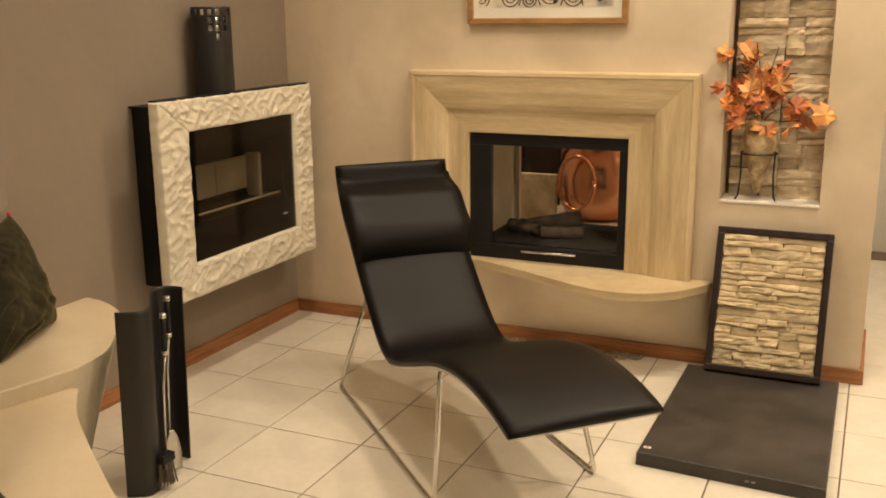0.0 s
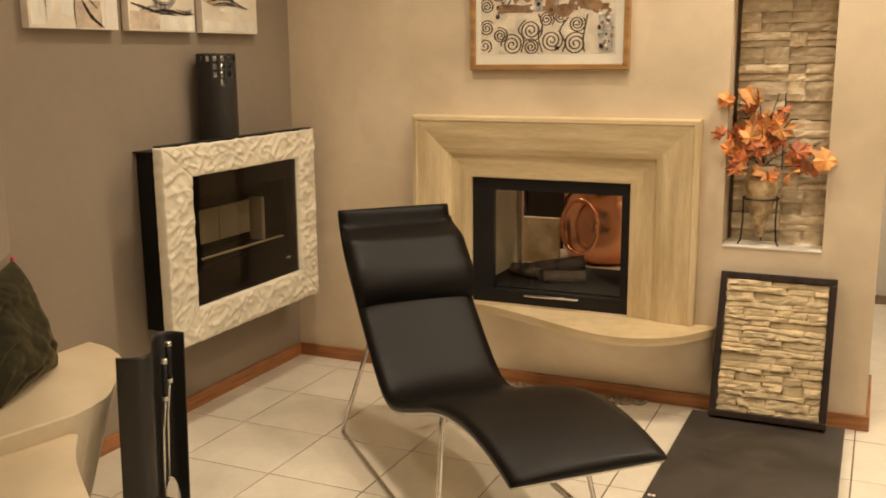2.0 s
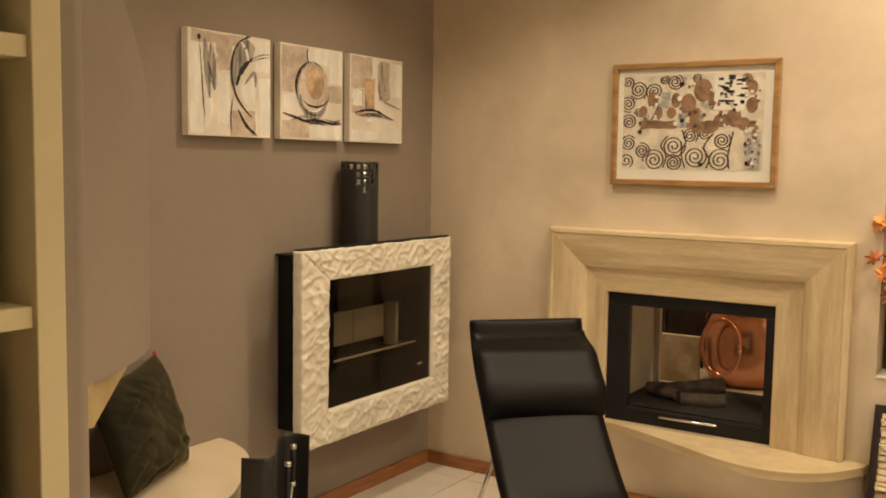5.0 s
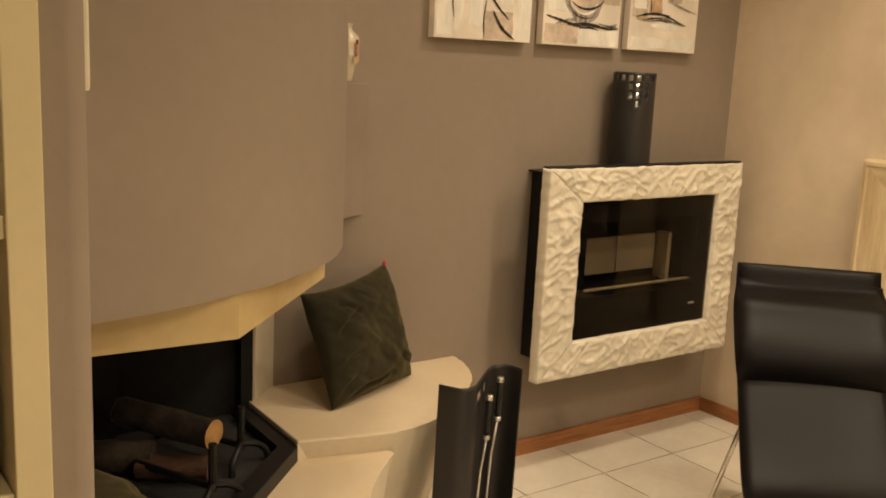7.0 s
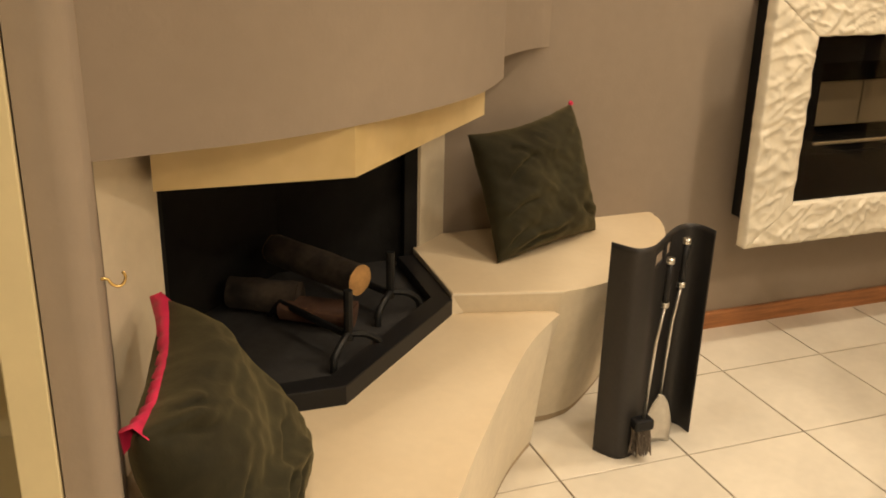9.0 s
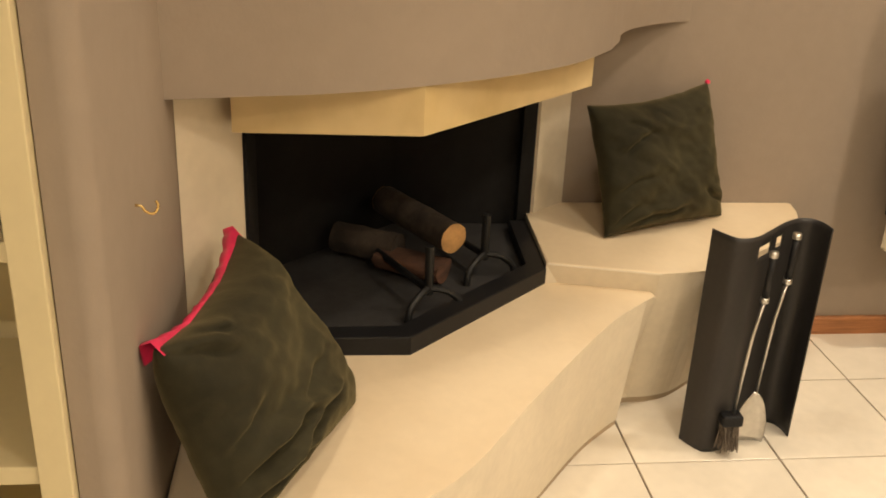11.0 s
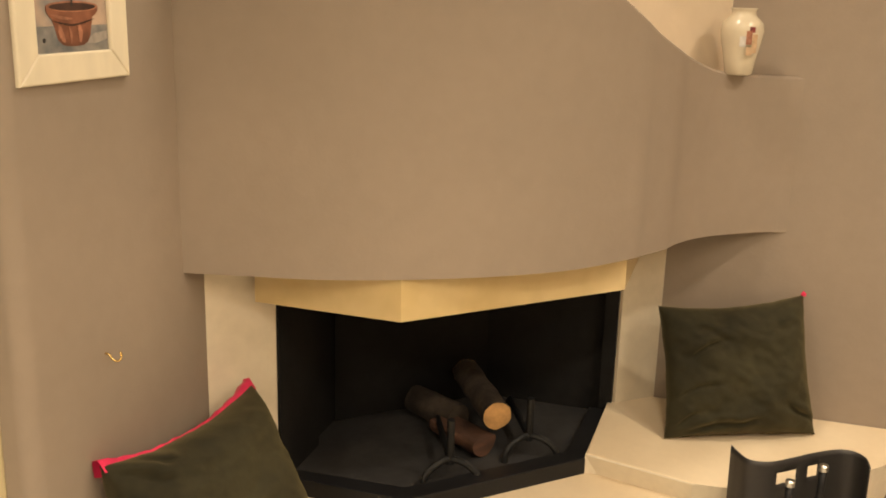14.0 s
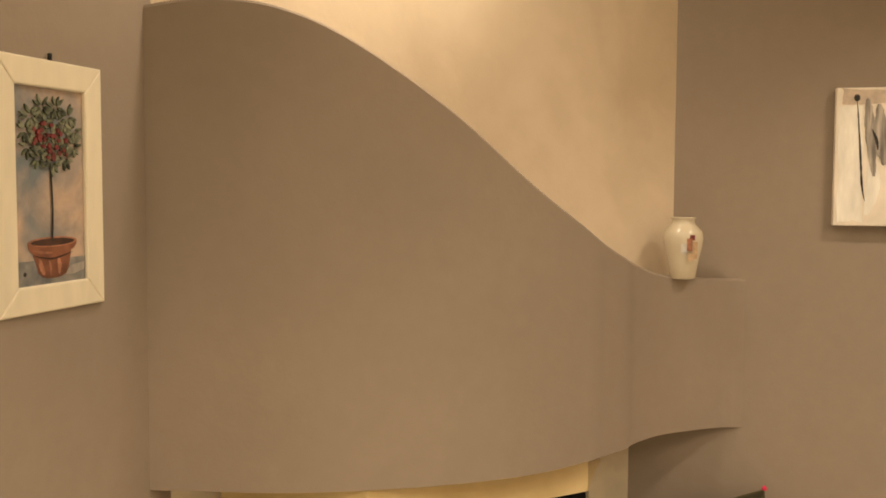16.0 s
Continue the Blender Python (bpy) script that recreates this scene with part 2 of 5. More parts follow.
WHITEINK = material("white_ink", (0.75, 0.73, 0.68), 0.6, vary=0.05, scale=20, bump=0)
BRISTLE = material("grey_bristles", (0.16, 0.13, 0.10), 0.9, vary=0.5, scale=60, stretch=(6, 6, 1), fine=300, fine_vary=0.3, bump=0.2, bump_scale=300)
GLASS = glass_material("clear_glass", clear=0.975)
SMOKED = glass_material("smoked_stove_glass", tint=(0.68, 0.65, 0.60), clear=0.9)


# ---------------------------------------------------------------- mesh tools
def thing(name, label, category, group="", kind=""):
    return tagged(new(name), label, category, group, kind)


def part(name, bm, mat, parent=None, label="", smooth=False, normals=True):
    if normals:
        bmesh.ops.recalc_face_normals(bm, faces=bm.faces)
    me = bpy.data.meshes.new(name)
    bm.to_mesh(me)
    bm.free()
    if smooth:
        for p in me.polygons:
            p.use_smooth = True
    for m in (mat if isinstance(mat, (list, tuple)) else [mat]):
        me.materials.append(m)
    ob = new(name, me)
    ob.parent = parent
    if label:
        ob["label"] = label
    return ob


def solid(name, bm, mat, label, category, group="", kind="", smooth=False):
    return tagged(part(name, bm, mat, None, smooth=smooth), label, category, group, kind)


def box(x0, x1, y0, y1, z0, z1, bevel=0.0, bm=None, seg=2):
    bm = bm or bmesh.new()
    r = bmesh.ops.create_cube(bm, size=1.0)
    bmesh.ops.scale(bm, vec=(x1 - x0, y1 - y0, z1 - z0), verts=r["verts"])
    bmesh.ops.translate(bm, vec=((x0 + x1) / 2, (y0 + y1) / 2, (z0 + z1) / 2), verts=r["verts"])
    if bevel:
        es = list({e for v in r["verts"] for e in v.link_edges})
        bmesh.ops.bevel(bm, geom=es, offset=bevel, segments=seg, affect="EDGES", profile=0.5)
    return bm


def prism(pts, z0, z1, low=None, bm=None, bevel=0.0):
    """A column over the outline pts from z0 to z1; low: the outline at z0."""
    bm = bm or bmesh.new()
    a = [bm.verts.new((x, y, z0)) for x, y in (low or pts)]
    b = [bm.verts.new((x, y, z1)) for x, y in pts]
    n = len(pts)
    top = bm.faces.new(b)
    bm.faces.new(a[::-1])
    for i in range(n):
        bm.faces.new((a[i], a[(i + 1) % n], b[(i + 1) % n], b[i]))
    if bevel:
        bmesh.ops.bevel(bm, geom=list(top.edges), offset=bevel, segments=2 if bevel < 0.012 else 5, affect="EDGES", profile=0.5)
    return bm


def curve_points(pts, n):
    """n points along a smooth line through pts (any dimension)."""
    p = np.array(pts, float)
    out = []
    m = len(p) - 1
    for i in range(n):
        t = i / (n - 1) * m
        k = min(int(t), m - 1)
        f = t - k
        p0, p1, p2, p3 = p[max(k - 1, 0)], p[k], p[k + 1], p[min(k + 2, m)]
        out.append(0.5 * (2 * p1 + (p2 - p0) * f + (2 * p0 - 5 * p1 + 4 * p2 - p3) * f * f + (3 * p1 - 3 * p2 + p3 - p0) * f ** 3))
    return out


def tube(path, r, n=10, bm=None, cap=True):
    bm = bm or bmesh.new()
    path = [Vector(p) for p in path]
    rings = []
    up = Vector((0.13, 0.21, 1)).normalized()
    for i, p in enumerate(path):
        d = (path[min(i + 1, len(path) - 1)] - path[max(i - 1, 0)]).normalized()
        a = d.cross(up)
        a = a.normalized() if a.length > 1e-4 else d.orthogonal().normalized()
        b = d.cross(a).normalized()
        rr = r[i] if isinstance(r, (list, tuple)) else r
        rings.append([bm.verts.new(p + rr * (math.cos(t) * a + math.sin(t) * b)) for t in [2 * math.pi * k / n for k in range(n)]])
    for u, v in zip(rings, rings[1:]):
        for k in range(n):
            bm.faces.new((u[k], u[(k + 1) % n], v[(k + 1) % n], v[k]))
    if cap:
        bm.faces.new(rings[0][::-1])
        bm.faces.new(rings[-1])
    return bm


def lathe(profile, n=28, bm=None, at=(0, 0, 0)):
    bm = bm or bmesh.new()
    rings = [[bm.verts.new((at[0] + r * math.cos(2 * math.pi * k / n), at[1] + r * math.sin(2 * math.pi * k / n), at[2] + z)) for k in range(n)]
             for r, z in profile]
    for u, v in zip(rings, rings[1:]):
        for k in range(n):
            bm.faces.new((u[k], u[(k + 1) % n], v[(k + 1) % n], v[k]))
    if profile[0][0] > 1e-5:
        bm.faces.new(rings[0][::-1])
    return bm


def sheet(rows, bm=None, closed=False):
    """A skin over rows of points."""
    bm = bm or bmesh.new()
    vs = [[bm.verts.new(p) for p in r] for r in rows]
    for a, b in zip(vs, vs[1:]):
        m = len(a)
        for k in range(m if closed else m - 1):
            bm.faces.new((a[k], a[(k + 1) % m], b[(k + 1) % m], b[k]))
    return bm


def rounded_path(pts, r, n=6):
    """A bent rod's centre line: straight runs with arcs of radius r at the corners."""
    pts = [Vector(p) for p in pts]
    out = [pts[0]]
    for a, b, c in zip(pts, pts[1:], pts[2:]):
        u, v = (a - b).normalized(), (c - b).normalized()
        for i in range(n + 1):
            t = i / n
            out.append(b + u * r * (1 - t) ** 2 + v * r * t ** 2)
    out.append(pts[-1])
    return out


def rock(w, h, d, seed, nx=7, nz=3, rough=0.3, bow=None):
    """A split stone: its face w by h looks along -y, its back lies at y 0."""
    bm = bmesh.new()
    rows = []
    for j in range(nz + 1):
        row = []
        for i in range(nx + 1):
            x, z = w * i / nx, h * j / nz
            edge = min(i, nx - i, j, nz - j)
            q = noise.noise((x * 22 + seed * 7.3, z * 30, seed * 1.7))
            q2 = noise.noise((x * 60 + seed, z * 70, seed * 3.1))
            y = -d * (1 + rough * q + rough * 0.5 * q2) * ((0.88 if bow is None else 0.78) if edge == 0 else 1)
            dz = bow(x, j / nz) if bow else 0.08 * h * q2
            slant = 0.25 * h * (j / nz - .5) * math.sin(seed * 2.3) if bow and i in (0, nx) else 0
            row.append((x + (slant if i in (0, nx) else 0.1 * w / nx * q2), y, z + dz))
        rows.append(row)
    back = [[(x, 0, z) for x, y, z in r] for r in rows]
    bm2 = sheet(rows, bm)
    ring = [rows[0][i] for i in range(nx + 1)] + [rows[j][nx] for j in range(1, nz + 1)] + \
           [rows[nz][i] for i in range(nx - 1, -1, -1)] + [rows[j][0] for j in range(nz - 1, 0, -1)]
    ringb = [back[0][i] for i in range(nx + 1)] + [back[j][nx] for j in range(1, nz + 1)] + \
            [back[nz][i] for i in range(nx - 1, -1, -1)] + [back[j][0] for j in range(nz - 1, 0, -1)]
    sheet([ring, ringb], bm2, closed=True)
    bmesh.ops.remove_doubles(bm2, verts=bm2.verts, dist=1e-6)
    return bm2


def wall_with_holes(plane, at, thick, a0, a1, z0, z1, holes):
    """A wall of boxes round rectangular holes (a0, a1, z0, z1). plane "y": it runs along x with its near face at y = at."""
    cuts = sorted({a0, a1, *[h[0] for h in holes], *[h[1] for h in holes]})
    bm = bmesh.new()
    for u, v in zip(cuts, cuts[1:]):
        spans = [(z0, z1)]
        for h in holes:
            if h[0] <= u + 1e-6 and h[1] >= v - 1e-6:
                spans = [s for lo, hi in spans for s in ((lo, h[2]), (h[3], hi)) if s[1] - s[0] > 1e-4]
        for lo, hi in spans:
            if plane == "y":
                box(u, v, at, at + thick, lo, hi, bm=bm)
            else:
                box(at - thick, at, u, v, lo, hi, bm=bm)
    bmesh.ops.remove_doubles(bm, verts=bm.verts, dist=1e-5)
    return bm


# ---------------------------------------------------------------- the room's shell
NX0, NX1, NZ0, NZ1, ND = 2.022, 2.40, 0.742, 1.780, 0.155
FX0, FX1, FZ0, FZ1 = 0.935, 1.648, 0.41, 0.974
B_END, L_Y = 2.60, -3.05
FL = 0.042    # the tiles' top


def along_y(profile, y0, y1):
    """An (x, z) outline drawn out from y0 to y1."""
    bm = bmesh.new()
    a, b = [[bm.verts.new((x, y, z)) for x, z in profile] for y in (y0, y1)]
    bm.faces.new(a)
    bm.faces.new(b[::-1])
    for k in range(len(profile)):
        j = (k + 1) % len(profile)
        bm.faces.new((a[k], b[k], b[j], a[j]))
    return bm


solid("wall_taupe", box(-0.2, 0, -3.4, 0, 0, CEIL), TAUPE, "taupe painted plaster wall with framed canvases", "wall", kind="structure")
solid("wall_beige", wall_with_holes("y", 0.0, 0.55, -0.2, B_END, 0, CEIL,
      [(NX0, NX1, NZ0, NZ1), (FX0, FX1, FZ0, FZ1)]), BEIGE, "mottled beige plaster wall with a niche and a fireplace", "wall", kind="structure")
arc_ = [(1.455 + 0.035 * math.sin(radians(q)), -3.088 + 0.031 * math.cos(radians(q))) for q in range(0, 91, 3)] + [(1.49, -3.117)]
bm = prism([(0, -3.117), (0, L_Y), (1.0, L_Y)] + arc_, 0, CEIL)
wp = solid("wall_partition", bm, TAUPE, "thin taupe partition wall with a rounded end", "wall", kind="structure")
solid("wall_back", box(-0.2, 5.2, -6.2, -6.0, 0, CEIL), CREAMWALL, "plain pale plaster wall", "wall", kind="structure")
solid("wall_side", box(5.0, 5.2, -6.0, 2.4, 0, CEIL), CREAMWALL, "plain pale plaster wall", "wall", kind="structure")
solid("wall_far", box(-0.2, 5.0, 2.4, 2.6, 0, CEIL), CREAMWALL, "pale plaster wall of the room beyond", "wall", kind="structure")
solid("wall_shop", box(-0.2, 0, -6.0, -3.4, 0, CEIL), CREAMWALL, "plain pale plaster wall", "wall", kind="structure")
solid("wall_inner", box(-0.2, 0, 0.55, 2.4, 0, CEIL), CREAMWALL, "plain pale plaster wall", "wall", kind="structure")
solid("ceiling", box(-0.2, 5.2, -6.2, 2.6, CEIL, CEIL + 0.1), CREAMWALL, "plain white plaster ceiling", "ceiling", kind="structure")
floor = solid("floor", box(-0.2, 5.2, -6.2, 2.6, -0.06, FL - 0.005), GROUT, "cream ceramic tile floor with brown joints", "floor", kind="structure")

# skirting boards
SK = FL + 0.060
bm = along_y([(0, FL), (0.014, FL), (0.014, SK - 0.004), (0.010, SK), (0, SK)], -1.55, -0.014)
solid("baseboard", bm, BASEWOOD, "reddish brown wooden skirting board along the taupe wall", "skirting board", kind="structure")
bm = box(0, B_END + 0.014, -0.014, 0.0, FL, SK, 0.003)
solid("baseboard", bm, BASEWOOD, "reddish brown wooden skirting board along the beige wall", "skirting board", kind="structure")
bm = box(B_END, B_END + 0.014, 0.0, 0.55, FL, SK, 0.003)
solid("baseboard", bm, BASEWOOD, "reddish brown wooden skirting board round the wall's end", "skirting board", kind="structure")

# niche lining
bm = box(NX0, NX1, ND, ND + 0.02, NZ0, NZ1)
solid("niche_back", bm, GROUT, "dark mortar back of the wall niche", "wall", kind="structure")
solid("niche_sill", box(NX0 + 0.001, NX1 - 0.001, -0.006, ND, NZ0 - 0.006, NZ0 + 0.004, 0.002), CREAMWALL, "white painted sill of the wall niche", "sill", kind="structure")

# ---------------------------------------------------------------- corner fireplace
fp = thing("corner_fireplace", "corner fireplace with curved taupe hood and cream stone bench", "fireplace")
# the hood's outline with its lower and upper edge; it swings back into the wall in a hollow
HOOD = [(1.0, -3.05, 1.04, 2.075), (.975, -2.93, 1.04, 2.09), (.945, -2.78, 1.04, 2.075), (.89, -2.63, 1.04, 2.01), (.79, -2.44, 1.04, 1.87),
        (.665, -2.275, 1.04, 1.706), (.525, -2.163, 1.04, 1.598), (.45, -2.126, 1.037, 1.557), (.355, -2.085, 1.032, 1.519), (.275, -2.062, 1.029, 1.497),
        (.172, -2.007, 1.027, 1.465), (.095, -1.935, 1.025, 1.451), (.032, -1.856, 1.024, 1.446), (.010, -1.812, 1.023, 1.445), (-.003, -1.775, 1.023, 1.445)]
HP = curve_points(HOOD, 360)


def breast_point(x, y):
    """The nearest place behind the hood, on the chimney breast or the wall."""
    ax, ay, bx, by = 0.0, -1.985, 0.97, -3.05
    dx, dy = bx - ax, by - ay
    t = max(0, min(1, ((x - ax) * dx + (y - ay) * dy) / (dx * dx + dy * dy)))
    return (ax + dx * t - 0.01, ay + dy * t - 0.01)


rows = []
for x, y, low_z, z in HP:
    bx_, by_ = breast_point(x, y)
    rows.append([(bx_, by_, low_z), (x, y, low_z), (x, y, z - 0.006), (x - 0.003, y - 0.004, z), (bx_, by_, z)])
hood = part("hood", sheet(rows), TAUPE, fp, "smooth taupe plaster hood with an S-curved top", smooth=False)
part("chimney_breast", prism([(0, -1.985), (0.97, -3.05), (0, -3.05)], 1.05, CEIL - 0.002), BEIGE, fp, "beige plaster chimney breast")

LV = [(0.858, -2.956), (0.872, -2.60), (0.445, -2.168), (0.055, -2.164)]
LB = [(0.055, -2.24), (0.42, -2.24), (0.79, -2.62), (0.79, -2.945)]
part("lintel", prism(LV + LB, 0.943, 1.0395), LINTEL, fp, "yellowish marble lintel")
part("pillar", prism([(0.918, -3.049), (0.80, -2.960), (0.778, -2.946), (0.60, -2.946), (0.60, -3.049)], 0.425, 1.0395), PILLAR, fp, "pale stone pillar")
part("pillar", prism([(0.092, -2.203), (0.0, -2.099), (0.0, -2.212), (0.085, -2.212)], 0.432, 1.0395), PILLAR, fp, "pale stone pillar")
# bench and hearth
BENCH = curve_points([(0.0, -1.40), (0.06, -1.402), (0.19, -1.456), (0.30, -1.548), (0.466, -1.776), (0.506, -1.88), (0.512, -1.962)], 22)
b_out = [tuple(p) for p in BENCH] + [(0.44, -2.236), (0.10, -2.224), (0.0, -2.224)]


def inset(p, c, k):
    return (c[0] + (p[0] - c[0]) * k, c[1] + (p[1] - c[1]) * k)


low = [(0.0 if p[0] < 0.001 else max(0.0, p[0] - 0.115 * min(1, p[0] / 0.3)), p[1] - 0.10 * max(0, (p[1] + 1.95) / 0.55)) for p in b_out[:-3]] + b_out[-3:]


def two_tone(ob):
    """The top in stone, the flanks in render."""
    ob.data.materials.append(STONESIDE)
    for p in ob.data.polygons:
        p.material_index = 0 if p.normal.z > 0.3 else 1


two_tone(part("bench", prism(b_out, FL + 0.02, 0.49, low=low, bevel=0.006), STONE, fp, "cream limestone bench with tapering front"))
FRONT = curve_points([(0.512, -1.962), (0.57, -2.03), (0.664, -2.125), (0.83, -2.255), (1.04, -2.408), (1.20, -2.52), (1.30, -2.63), (1.38, -2.80), (1.40, -2.95), (1.38, -3.05)], 30)
h_out = [tuple(p) for p in FRONT] + [(0.0, -3.05), (0.0, -2.10), (0.40, -1.98)]
lowh = []
for i, p in enumerate(FRONT):
    k = min(i, len(FRONT) - 1)
    d = np.array(FRONT[min(k + 1, len(FRONT) - 1)]) - np.array(FRONT[max(k - 1, 0)])
    n_ = np.array((-abs(d[1]), -abs(d[0]))) / (np.hypot(*d) + 1e-9)
    lowh.append((p[0] + n_[0] * (0.15 if i < 2 else 0.05), max(-3.05, p[1] + n_[1] * (0.04 if i < 22 else 0.0))))
two_tone(part("hearth", prism(h_out, FL + 0.02, 0.431, low=lowh + h_out[-3:], bevel=0.016), STONE, fp, "cream limestone hearth with tapering front"))
part("plinth", prism([(p[0] - 0.006, p[1]) for p in lowh] + h_out[-3:], FL, FL + 0.019), GROUTBEIGE, fp, "dull beige plinth")
part("plinth", prism([(p[0] - 0.006 if p[0] > 0.02 else p[0], p[1] - 0.004) for p in low[:-3]] + low[-3:], FL, FL + 0.019), GROUTBEIGE, fp, "dull beige plinth")
# firebox
F_OUT = [(0.79, -2.945), (0.797, -2.605), (0.437, -2.232), (0.11, -2.226)]
F_IN = [(0.11, -2.275), (0.415, -2.28), (0.745, -2.625), (0.745, -2.945)]
part("firebox_rim", prism(F_OUT + F_IN, 0.4315, 0.475, bevel=0.003), BLACK, fp, "black steel rim")
part("firebox_floor", prism([(0.76, -2.945), (0.76, -2.62), (0.42, -2.27), (0.06, -2.27), (0.06, -2.96), (0.548, -2.96), (0.548, -2.945)], 0.4312, 0.445), ASH, fp, "dark grey fire floor")
bm = box(0.03, 0.06, -2.95, -2.213, 0.432, 1.022)
part("lining", bm, SOOT, fp, "soot-black back lining")
part("lining", prism([(0.061, -2.25), (0.096, -2.25), (0.096, -2.213), (0.061, -2.213)], 0.4455, 0.9425), SOOT, fp, "soot-black side lining")
part("lining", box(0.061, 0.549, -2.99, -2.96, 0.432, 1.039), SOOT, fp, "soot-black side lining")
part("lining", box(0.55, 0.775, -2.9455, -2.938, 0.432, 0.942), SOOT, fp, "soot-black side lining")
part("lining", prism([(0.79, -2.93), (0.785, -2.63), (0.47, -2.255), (0.06, -2.255), (0.06, -2.93)], 1.0, 1.03), SOOT, fp, "soot-black throat")
part("lining", prism([(0.40, -2.955), (0.06, -2.60), (0.06, -2.955)], 0.446, 1.0), SOOT, fp, "soot-black back panel")

# ---------------------------------------------------------------- logs and andirons


def log(a, b, r, name, label, mats, seed, flat=False):
    a, b = Vector(a), Vector(b)
    d = (b - a).normalized()
    u = d.cross(Vector((0, 0, 1))).normalized()
    v = d.cross(u).normalized()
    rows = []
    n = 22
    for i in range(9):
        p = a.lerp(b, i / 8)
        ring = []
        for k in range(n):
            t = 2 * math.pi * k / n
            q = 1 + 0.09 * noise.noise((math.cos(t) * 2.2 + seed, math.sin(t) * 2.2, i * 0.5)) + 0.06 * noise.noise((math.cos(t) * 6, math.sin(t) * 6 + seed, i * 1.4))
            rr = r * q
            c, s = math.cos(t), math.sin(t)
            if flat:
                s = max(s, -0.25) if s < 0 else s
            ring.append(p + u * rr * c + v * rr * s)
        rows.append(ring)
    th = thing(name, label, "log", "logs in the fireplace")
    part("bark", sheet(rows, closed=True), mats[0], th, smooth=True)
    for e, rw in ((0, rows[0]), (1, rows[-1])):
        bm = bmesh.new()
        vs = [bm.verts.new(q + d * (0.001 if e else -0.001)) for q in rw]
        c = bm.verts.new((b + d * 0.003) if e else (a - d * 0.003))
        for k in range(n):
            bm.faces.new((vs[k], vs[(k + 1) % n], c))
        part("cut_end", bm, mats[1], th, "pale sawn end")
    return th


log((0.183, -2.632, 0.562), (0.437, -2.475, 0.555), 0.039, "firewood_log", "round bark-covered log with a pale sawn end", (BARK, CUTWOOD), 1.0)
log((0.262, -2.760, 0.489), (0.352, -2.605, 0.489), 0.041, "firewood_log", "short bark-covered log lying on the andirons", (BARK, BARK), 5.0)
log((0.372, -2.650, 0.489), (0.468, -2.500, 0.489), 0.040, "firewood_log", "split reddish log lying on the andirons", (SPLITWOOD, SPLITWOOD), 9.0, True)


def andiron(x, y, ang):
    th = thing("andiron", "black wrought-iron andiron on the fire floor", "andiron", "pair of andirons")
    th.matrix_world = pose(x, y, 0.445, 0, 0, ang)
    part("bar", tube([(0, 0, .055), (-.13, 0, .052), (-.26, 0, .05), (-.31, 0, .0)], .009, 8), IRON, th)
    part("post", tube([(0, 0, .045), (0, 0, .10), (0, 0, .165)], .0105, 8), IRON, th)
    for s in (-1, 1):
        part("leg", tube(curve_points([(0, 0, .06), (.02, s * .035, .055), (.03, s * .065, .03), (.035, s * .07, 0)], 10), .009, 8), IRON, th)


andiron(0.616, -2.551, 24)
andiron(0.416, -2.391, 24)


